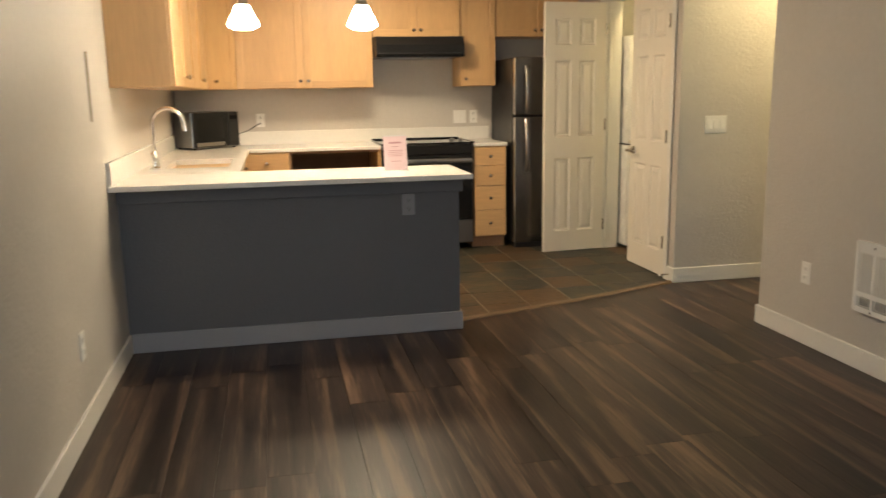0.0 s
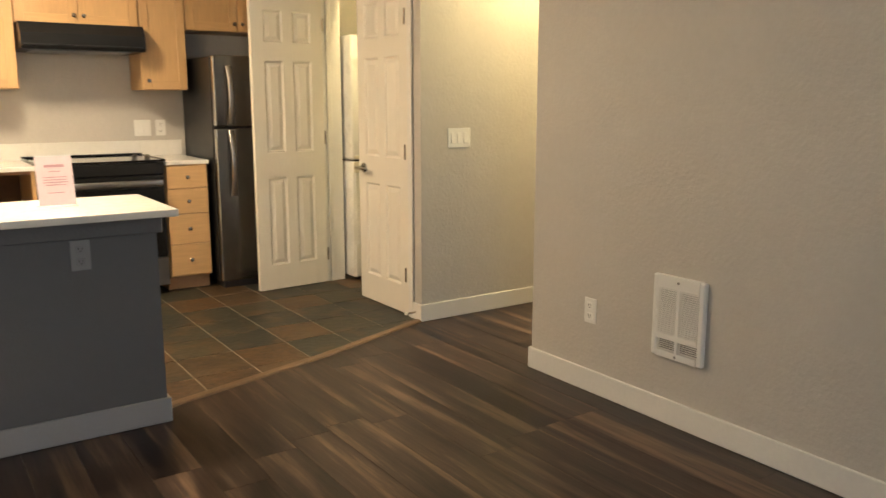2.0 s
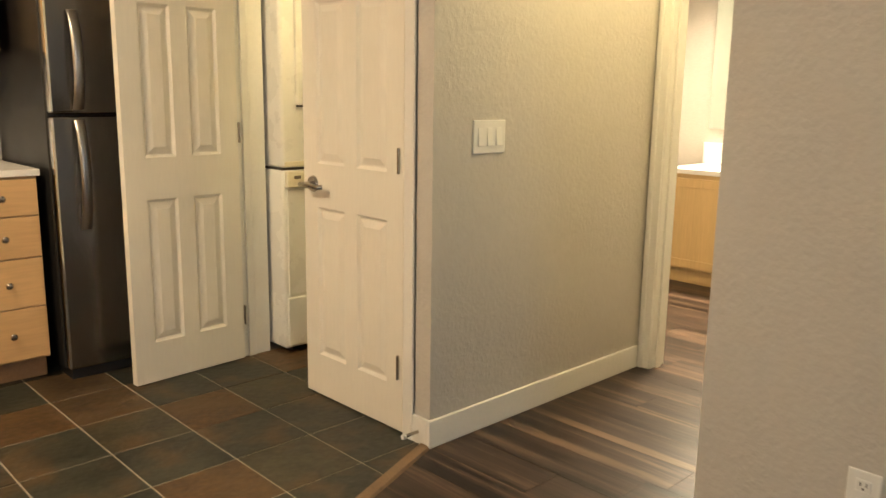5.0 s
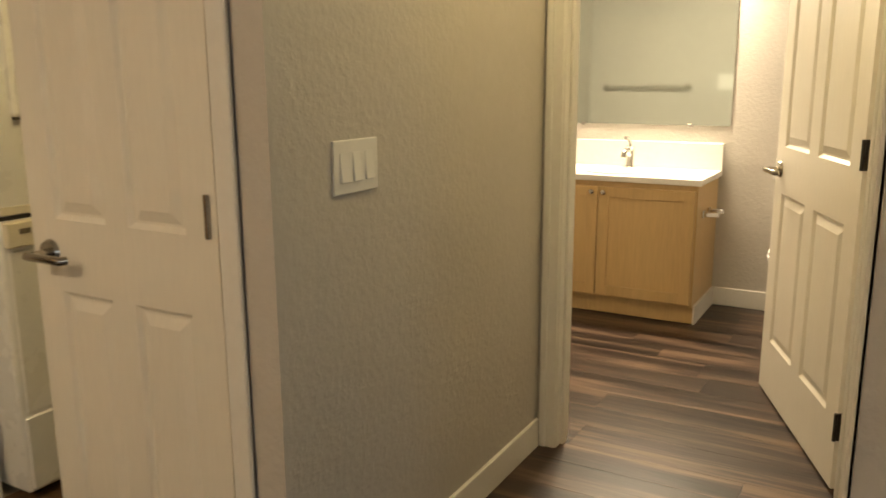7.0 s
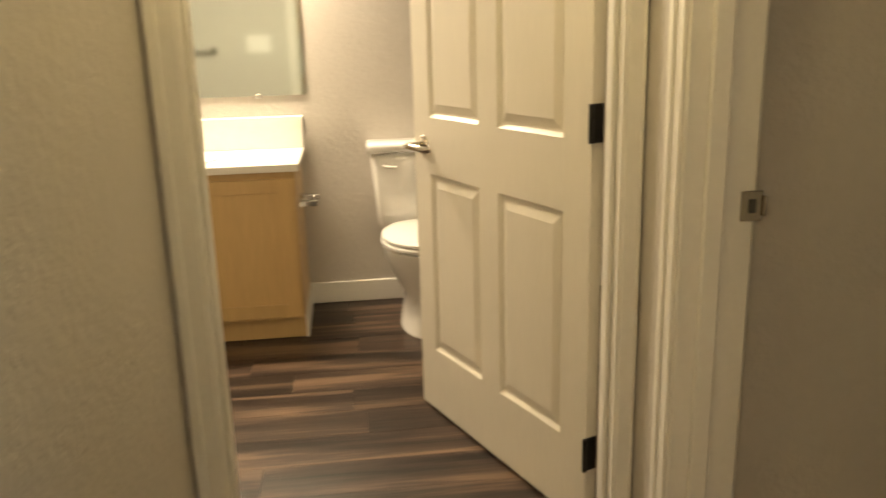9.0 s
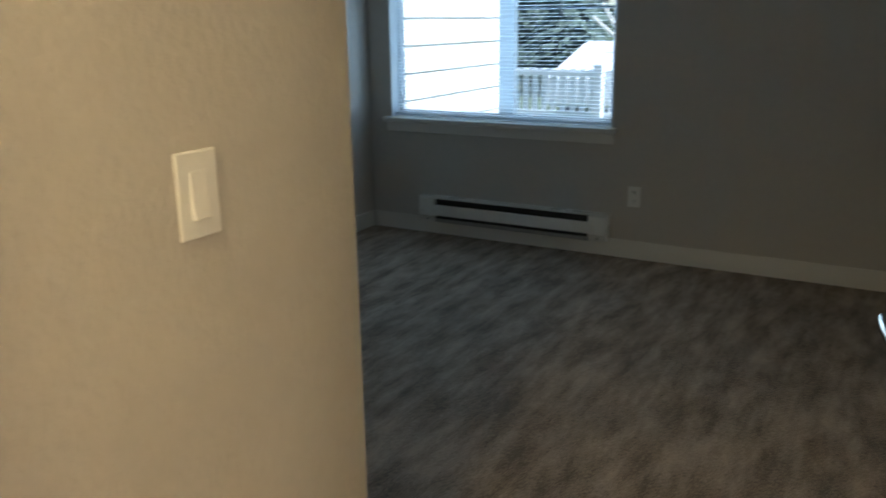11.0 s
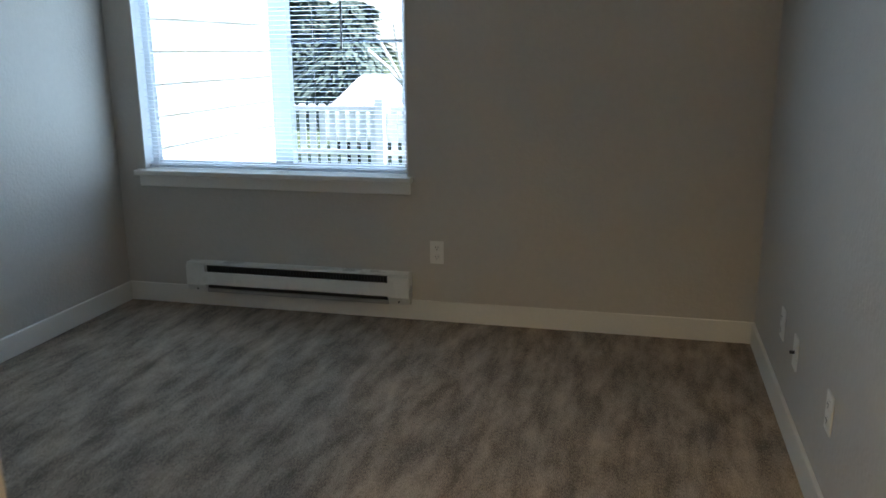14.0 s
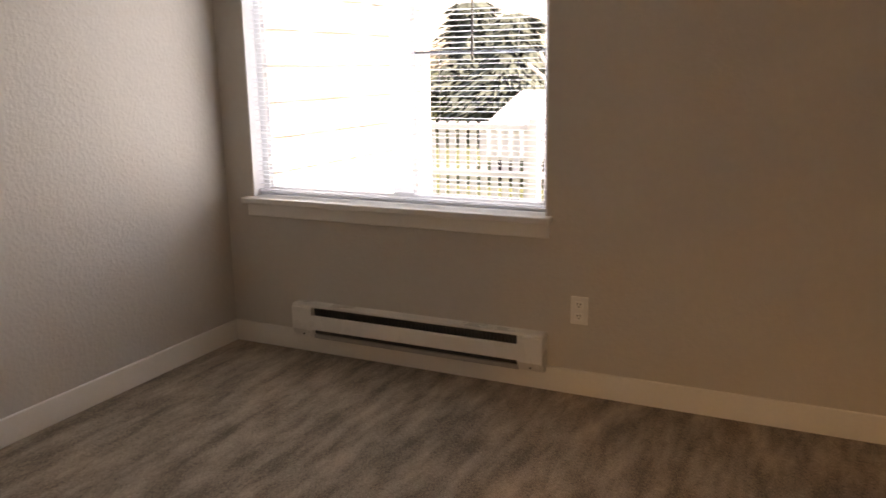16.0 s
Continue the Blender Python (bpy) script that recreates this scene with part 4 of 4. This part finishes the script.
mi = thing("mirror", pose(6.51, 6.66, 1.02), "large frameless vanity mirror with clear clips", "mirror")
part("pane", box(-0.006, 0, -0.55, 0.54, 0, 0.98), M_MIRROR, mi)
for y in (-0.33, 0.3):
    part("clip", box(-0.010, 0, y - 0.012, y + 0.012, -0.012, 0.008, bevel=0.002), M_CHROME, mi)
vl = thing("vanity_light", pose(6.51, 6.5, 2.08), "row of lit globe bulbs above the mirror", "wall light")
part("bar", box(-0.03, 0, -0.36, 0.36, -0.05, 0.05, bevel=0.006), M_CHROME, vl)
for y in (-0.27, -0.09, 0.09, 0.27):
    gb = bmesh.new()
    bmesh.ops.create_uvsphere(gb, u_segments=18, v_segments=12, radius=0.045, matrix=Matrix.Translation((-0.075, y, 0)))
    part("bulb", gb, M_BULB, vl, "glowing white globe", True)
tb = thing("towel_bar", pose(4.445, 7.16, 1.21), "chrome towel bar on the bathroom wall", "towel bar")
part("rail", cyl((0.06, -0.34, 0), (0.06, 0.34, 0), 0.009, n=12), M_CHROME, tb, smooth=True)
for y in (-0.34, 0.34):
    part("post", boxes([(0, 0.012, y - 0.022, y + 0.022, -0.022, 0.022), (0.012, 0.072, y - 0.010, y + 0.010, -0.010, 0.010)], 0.003), M_CHROME, tb)
tp = thing("paper_holder", pose(6.2, 6.155, 0.58), "chrome toilet paper holder on the vanity side", "paper holder")
for x in (-0.07, 0.07):
    part("post", boxes([(x - 0.02, x + 0.02, -0.010, 0, -0.02, 0.02), (x - 0.013, x + 0.013, -0.085, -0.008, -0.013, 0.013)], 0.004), M_CHROME, tp)
part("roller", cyl((-0.07, -0.065, 0), (0.07, -0.065, 0), 0.012, n=14), M_CHROME, tp, smooth=True)

wc = thing("toilet", pose(6.505, 5.62, 0), "white two-piece toilet with closed lid", "toilet")
tk = box(-0.20, -0.004, -0.21, 0.21, 0.40, 0.755, bevel=0.03, seg=3)
for v in tk.verts:
    v.co.y *= 0.88 + 0.12 * (v.co.z - 0.40) / 0.355
part("tank", tk, M_CERAMIC, wc, smooth=True)
part("tank_lid", box(-0.215, 0.0, -0.225, 0.225, 0.757, 0.80, bevel=0.014, seg=3), M_CERAMIC, wc, smooth=True)
part("flush_lever", tube([(-0.2, 0.15, 0.70), (-0.225, 0.15, 0.70), (-0.232, 0.10, 0.695)], 0.007), M_CERAMIC, wc, smooth=True)


def oval(rings, n=32):
    bm = bmesh.new()
    rs = [[bm.verts.new((cx + a * math.cos(2 * math.pi * i / n), b * math.sin(2 * math.pi * i / n), z)) for i in range(n)] for cx, a, b, z in rings]
    for p, q in zip(rs, rs[1:]):
        for i in range(n):
            bm.faces.new((p[i], p[(i + 1) % n], q[(i + 1) % n], q[i]))
    bm.faces.new(rs[0][::-1])
    bm.faces.new(rs[-1])
    return bm


part("bowl", oval([(-0.38, 0.235, 0.115, 0.003), (-0.38, 0.225, 0.105, 0.06), (-0.38, 0.20, 0.095, 0.16), (-0.42, 0.23, 0.14, 0.26), (-0.445, 0.255, 0.178, 0.35), (-0.45, 0.26, 0.185, 0.395), (-0.45, 0.245, 0.17, 0.40)]), M_CERAMIC, wc, smooth=True)
part("seat", oval([(-0.45, 0.25, 0.175, 0.402), (-0.45, 0.265, 0.19, 0.408), (-0.45, 0.265, 0.19, 0.42), (-0.45, 0.255, 0.18, 0.424)]), M_CERAMIC, wc, smooth=True)
part("lid", oval([(-0.45, 0.25, 0.175, 0.426), (-0.45, 0.262, 0.187, 0.432), (-0.45, 0.262, 0.187, 0.442), (-0.45, 0.22, 0.15, 0.452)]), M_CERAMIC, wc, smooth=True)

# ---- bedroom ----
win = tagged(new("window_1"), "white sliding window with horizontal blinds", "window", "", "structure")
FYo, FYi = 1.02, 1.062
part("window_frame", boxes([(WX0, WX0 + 0.04, FYo, FYi, WZ0, WZ1), (WX1 - 0.04, WX1, FYo, FYi, WZ0, WZ1), (WX0 + 0.04, WX1 - 0.04, FYo, FYi, WZ0, WZ0 + 0.04), (WX0 + 0.04, WX1 - 0.04, FYo, FYi, WZ1 - 0.04, WZ1)], 0.003), M_VINYL, win)
part("screen_bar", box(WX0 + 0.04, 5.41, FYo + 0.002, FYo + 0.008, 1.374, 1.390), M_GREYP, win, "thin grey insect screen crossbar")
part("mullion", box(5.41, 5.51, FYo - 0.004, FYi + 0.006, WZ0 + 0.04, WZ1 - 0.04, bevel=0.003), M_VINYL, win)
for x0, x1, y in ((WX0 + 0.04, 5.41, 1.03), (5.51, WX1 - 0.04, 1.045)):
    p = part("pane", box(x0, x1, y, y + 0.004, WZ0 + 0.04, WZ1 - 0.04), M_GLASS, win)
    p.visible_shadow = False
part("reveal", boxes([(WX0 - 0.001, WX0 + 0.006, FYi, YW + 0.002, WZ0, WZ1), (WX1 - 0.006, WX1 + 0.001, FYi, YW + 0.002, WZ0, WZ1)]), M_VINYL, win)
part("window_sill", box(4.75, 6.278, 1.0, 1.185, 0.705, WZ0, bevel=0.006, seg=2), M_TRIM, win, "white painted window stool")
part("apron", box(4.762, 6.264, YW, 1.156, 0.645, 0.7045, bevel=0.004), M_TRIM, win)
bl = thing("window_blind", pose(0, 0, 0), "white horizontal mini blind lowered with open slats", "blind")
bx0, bx1, by = WX0 + 0.012, WX1 - 0.012, 1.096
part("head_rail", box(bx0, bx1, by - 0.014, by + 0.014, WZ1 - 0.03, WZ1, bevel=0.002), M_SLAT, bl)
slat = bmesh.new()
prof = [(-0.0125, -0.0012), (-0.006, 0.0005), (0.0, 0.001), (0.006, 0.0005), (0.0125, -0.0012)]
a0 = [slat.verts.new((bx0, y, z)) for y, z in prof]
a1 = [slat.verts.new((bx1, y, z)) for y, z in prof]
for i in range(4):
    slat.faces.new((a0[i], a0[i + 1], a1[i + 1], a1[i]))
sme = to_mesh("slat", slat, M_SLAT, True)
nsl = 55
for i in range(nsl):
    o = new("slat", sme)
    o.parent = bl
    o.matrix_local = pose(0, by, WZ0 + 0.035 + i * (WZ1 - WZ0 - 0.075) / (nsl - 1), 1 + random.uniform(-2, 2), random.uniform(-0.04, 0.04), 0)
part("bottom_rail", box(bx0, bx1, by - 0.012, by + 0.012, WZ0 + 0.010, WZ0 + 0.022, bevel=0.003), M_SLAT, bl)
for x in (bx0 + 0.12, (bx0 + bx1) / 2 - 0.25, (bx0 + bx1) / 2 + 0.25, bx1 - 0.12):
    part("ladder_cord", cyl((x, by + 0.013, WZ0 + 0.02), (x, by + 0.013, WZ1 - 0.03), 0.0008, n=6), M_SLAT, bl)
part("tilt_wand", cyl((5.105, by + 0.019, 1.345), (5.10, by + 0.016, WZ1 - 0.03), 0.005, n=8), M_GREYP, bl, "grey tilt wand")

bh = thing("baseboard_heater", pose(4.765, YW, 0.085), "white electric baseboard heater under the window", "heater")
HW = 1.24
part("back_plate", box(0, HW, 0, 0.012, 0.0, 0.165), M_WHITE, bh)
part("top_cover", box(0, HW, 0.012, 0.062, 0.152, 0.165, bevel=0.004), M_WHITE, bh)
part("front_panel", box(0.03, HW - 0.03, 0.054, 0.066, 0.045, 0.115, bevel=0.003), M_WHITE, bh)
M_HEATER_LOW = mat("grey_heater_sheet", (0.36, 0.355, 0.34), 0.45, 0, 0.04, 8, 80)
for x in (0.0, HW - 0.11):
    ec = bmesh.new()
    edge = [(0.012, 0.0), (0.040, 0.0), (0.0665, 0.042), (0.0665, 0.148), (0.062, 0.152), (0.012, 0.152)]
    lo, hi = [ec.verts.new((x, y, z)) for y, z in edge], [ec.verts.new((x + 0.11, y, z)) for y, z in edge]
    ec.faces.new(lo)
    ec.faces.new(hi[::-1])
    for i in range(6):
        ec.faces.new((lo[i], lo[(i + 1) % 6], hi[(i + 1) % 6], hi[i]))
    cap = part("end_cap", ec, M_WHITE, bh)
    part("screw", cyl((x + 0.055, 0.050, 0.02), (x + 0.055, 0.058, 0.016), 0.004, n=10), M_STEEL_D, cap)
part("lower_lip", boxes([(0.11, HW - 0.11, 0.012, 0.048, 0.0, 0.012), (0.11, HW - 0.11, 0.044, 0.050, 0.0, 0.02)], 0.002), M_HEATER_LOW, bh, "grey sheet metal lip")
part("element", box(0.11, HW - 0.11, 0.013, 0.04, 0.02, 0.145), M_SLOT, bh, "dark heating fins")
fin = to_mesh("fin", box(0, 0.0015, 0.02, 0.05, 0.03, 0.14), M_STEEL_D)
for i in range(60):
    o = new("fin", fin)
    o.parent = bh
    o.location = (0.12 + i * (HW - 0.24) / 59, 0, 0)
th = thing("thermostat", pose(XB, 3.80, 1.128, 0, 0, 90), "almond round-dial wall thermostat", "thermostat")
part("body", box(-0.033, 0.033, -0.030, 0, -0.058, 0.058, bevel=0.004, seg=2), M_ALMOND, th)
part("dial", cyl((0, -0.029, 0.008), (0, -0.042, 0.008), 0.021, 0.018, 24), M_PLATE, th, smooth=True)
part("badge", box(-0.012, 0.012, -0.0315, -0.029, -0.034, -0.028), M_SLOT, th)

# ---- outside ----
setting("ground", box(-300, 300, -600, 0.06, -0.6, -0.45), M_GRASS, "lawn outside the window", "ground")
wing = tagged(new("neighbour_wing"), "white lap-sided wing of the building", "building", "", "structure")
part("wall", box(6.66, 9.0, -1.5, 0.98, -0.5, 3.2), M_SIDING, wing)
lap = bmesh.new()
lv = [lap.verts.new(c) for c in ((6.66, -1.5, 0), (6.66, 0.98, 0), (6.634, 0.98, 0), (6.634, -1.5, 0), (6.66, -1.5, 0.2), (6.66, 0.98, 0.2), (6.652, 0.98, 0.2), (6.652, -1.5, 0.2))]
for f in ((0, 1, 2, 3), (4, 5, 6, 7), (3, 2, 6, 7), (0, 3, 7, 4), (1, 2, 6, 5)):
    lap.faces.new([lv[i] for i in f])
lme = to_mesh("siding_board", lap, M_SIDING)
for i in range(18):
    o = new("siding_board", lme)
    o.parent = wing
    o.location = (0, 0, -0.45 + i * 0.2)
part("corner_board", box(6.615, 6.70, -1.52, -1.42, -0.5, 3.2), M_VINYL, wing)
fence = thing("picket_fence", pose(4.0, -3.6, -0.45), "white picket railing across the yard", "fence")
pk = to_mesh("picket", box(0, 0.075, 0, 0.02, 0.04, 1.22, bevel=0.003), M_VINYL)
for i in range(60):
    o = new("picket", pk)
    o.parent = fence
    o.location = (i * 0.12, 0, 0)
for z in (0.16, 0.66, 1.14):
    part("rail", box(-0.05, 7.2, 0.02, 0.05, z, z + 0.06), M_VINYL, fence)
for x in (0, 2.4, 4.8, 7.1):
    part("post", box(x, x + 0.1, 0.05, 0.15, 0.0, 1.28, bevel=0.006), M_VINYL, fence)

car = thing("parked_car", pose(7.75, -9.2, -0.45, 0, 0, 90), "white parked car beyond the fence", "car")
cb = bmesh.new()
prof = [(-2.1, 0.35), (-2.15, 0.7), (-1.9, 0.88), (-1.25, 0.95), (-0.6, 1.36), (0.7, 1.4), (1.5, 0.98), (2.1, 0.9), (2.15, 0.4)]
for (i, sgn, inset) in ((0, -1, 0), (1, 1, 0)):
    pass
lo = [cb.verts.new((x, -0.85 + (0.14 if z > 1.1 else 0), z)) for x, z in prof]
hi = [cb.verts.new((x, 0.85 - (0.14 if z > 1.1 else 0), z)) for x, z in prof]
cb.faces.new(lo)
cb.faces.new(hi[::-1])
for i in range(len(prof)):
    j = (i + 1) % len(prof)
    cb.faces.new((lo[i], lo[j], hi[j], hi[i]))
bmesh.ops.bevel(cb, geom=list(cb.edges), offset=0.05, segments=2, affect="EDGES")
part("body", cb, M_CAR, car, smooth=True)
part("side_window", box(-0.7, 0.8, 0.76, 0.80, 1.02, 1.26, bevel=0.015), M_GLASSB, car)
for x in (-1.5, 1.35):
    for y in (-0.78, 0.66):
        w_ = part("wheel", cyl((x, y, 0.32), (x, y + 0.2, 0.32), 0.32, n=24), M_TYRE, car, smooth=True)
        part("rim", cyl((x, y - 0.01, 0.32), (x, y + 0.21, 0.32), 0.19, n=16), M_STEEL, w_)


def conifer(m, h, r, seed):
    rng = random.Random(seed)
    t = thing("evergreen_tree", m, "dense dark green evergreen beyond the fence", "tree")
    part("trunk", cyl((0, 0, 0), (0, 0, h * 0.95), 0.22, 0.03, 10), M_BARK, t, smooth=True)
    vs, fs = [], []
    for i in range(5200):
        u = rng.random() ** 0.7
        z = h * (0.08 + 0.92 * u)
        a = rng.random() * 6.283
        rad = r * max(0.12, 1 - abs(2 * u - 0.75)) ** 0.5 * (0.72 + 0.75 * noise.noise((1.6 * math.cos(a), 1.6 * math.sin(a), 1.1 * z + seed))) * rng.uniform(0.25, 1.08)
        c = Vector((rad * math.cos(a), rad * math.sin(a), z - 0.25 * rad))
        d = Vector((math.cos(a), math.sin(a), -0.5)) * rng.uniform(0.2, 0.42)
        w = Vector((-math.sin(a), math.cos(a), rng.uniform(-0.4, 0.4))) * rng.uniform(0.05, 0.11)
        k = len(vs)
        vs += [c - w, c + w, c + d]
        fs.append((k, k + 1, k + 2))
    me = bpy.data.meshes.new("crown")
    me.from_pydata(vs, [], fs)
    me.materials.append(M_LEAF)
    ob = new("crown", me)
    ob.parent = t


conifer(pose(10.6, -14, -0.45), 3.0, 1.7, 3)
conifer(pose(7.4, -17, -0.45), 2.2, 2.0, 5)
conifer(pose(13.0, -17, -0.45), 3.6, 2.0, 8)
bt = thing("bare_tree", pose(7.0, -6.4, -0.45), "small pale-barked forked tree without leaves", "tree")
part("trunk", tube([(0, 0, 0), (0.02, 0, 0.7), (0, 0, 1.35)], 0.06), M_PALE, bt, smooth=True)
for q in ((0.4, 0.1, 2.0), (-0.35, 0.0, 1.95), (0.1, 0.2, 2.15), (0.6, -0.1, 1.8)):
    part("limb", tube([(0, 0, 1.25), (q[0] * 0.45, q[1], 1.25 + (q[2] - 1.25) * 0.5), q], 0.028, 8), M_PALE, bt, smooth=True)

# ---- floor pieces ----
planks = tagged(new("floor"), "dark walnut-look plank floor with lighter streaks", "floor", "", "structure")
rng = random.Random(4)
PWD, PLN = 0.178, 1.22


def lay(x0, x1, y0, y1, cut):
    n = math.ceil((x1 - x0) / PWD)
    for i in range(n):
        a, b = x0 + i * PWD, min(x1, x0 + (i + 1) * PWD)
        y = y0 - rng.uniform(0.3, 0.88) * PLN
        while y < y1:
            lo_, hi_ = max(y, y0), min(y + PLN, y1)
            y += PLN
            if hi_ - lo_ < 0.03 or b - a < 0.01:
                continue
            poly = [(a + 0.0006, lo_ + 0.0006), (b - 0.0006, lo_ + 0.0006), (b - 0.0006, hi_ - 0.0006), (a + 0.0006, hi_ - 0.0006)]
            if cut:
                ya, yb = edge_y(a), edge_y(b)
                s_ = (yb - ya) / (b - a)
                poly = clip(poly, s_, -1, s_ * a - ya)
                if len(poly) < 3:
                    continue
            part("plank", prism(poly, -0.009, 0.0), M_PLANK, planks)


lay(XW, XH, YS, 6.4, True)
lay(XH, 4.385, 5.237, YH1, False)
lay(4.385, 6.51, 4.5, 7.65, False)

slate = tagged(new("floor_slate"), "multicoloured slate tile floor in greens and rusts", "floor", "", "structure")
TX, TY = 0.3, 0.312
for i in range(-7, 9):
    for j in range(-3, 9):
        a, b = 1.54 + i * TX, 6.06 + j * TY
        poly = [(a + 0.0035, b + 0.0035), (a + TX - 0.0035, b + 0.0035), (a + TX - 0.0035, b + TY - 0.0035), (a + 0.0035, b + TY - 0.0035)]
        xmax = 4.0 if 6.45 < b + TY / 2 < 7.6 else 3.0
        poly = clip(clip(clip(clip(poly, 1, 0, XW), -1, 0, -xmax), 0, -1, -YN), 0, 1, 5.64)
        for (x0, y0), (x1, y1) in zip(EDGE, EDGE[1:]):
            s_ = (y1 - y0) / (x1 - x0)
            if len(poly) >= 3 and min(p[0] for p in poly) < 2.99:
                poly = clip(poly, -s_, 1, y0 - s_ * x0)
        if len(poly) >= 3 and max(p[0] for p in poly) - min(p[0] for p in poly) > 0.02:
            part("tile", prism(poly, 0.0, 0.0055 + rng.uniform(-0.0008, 0.0008)), M_SLATE, slate)
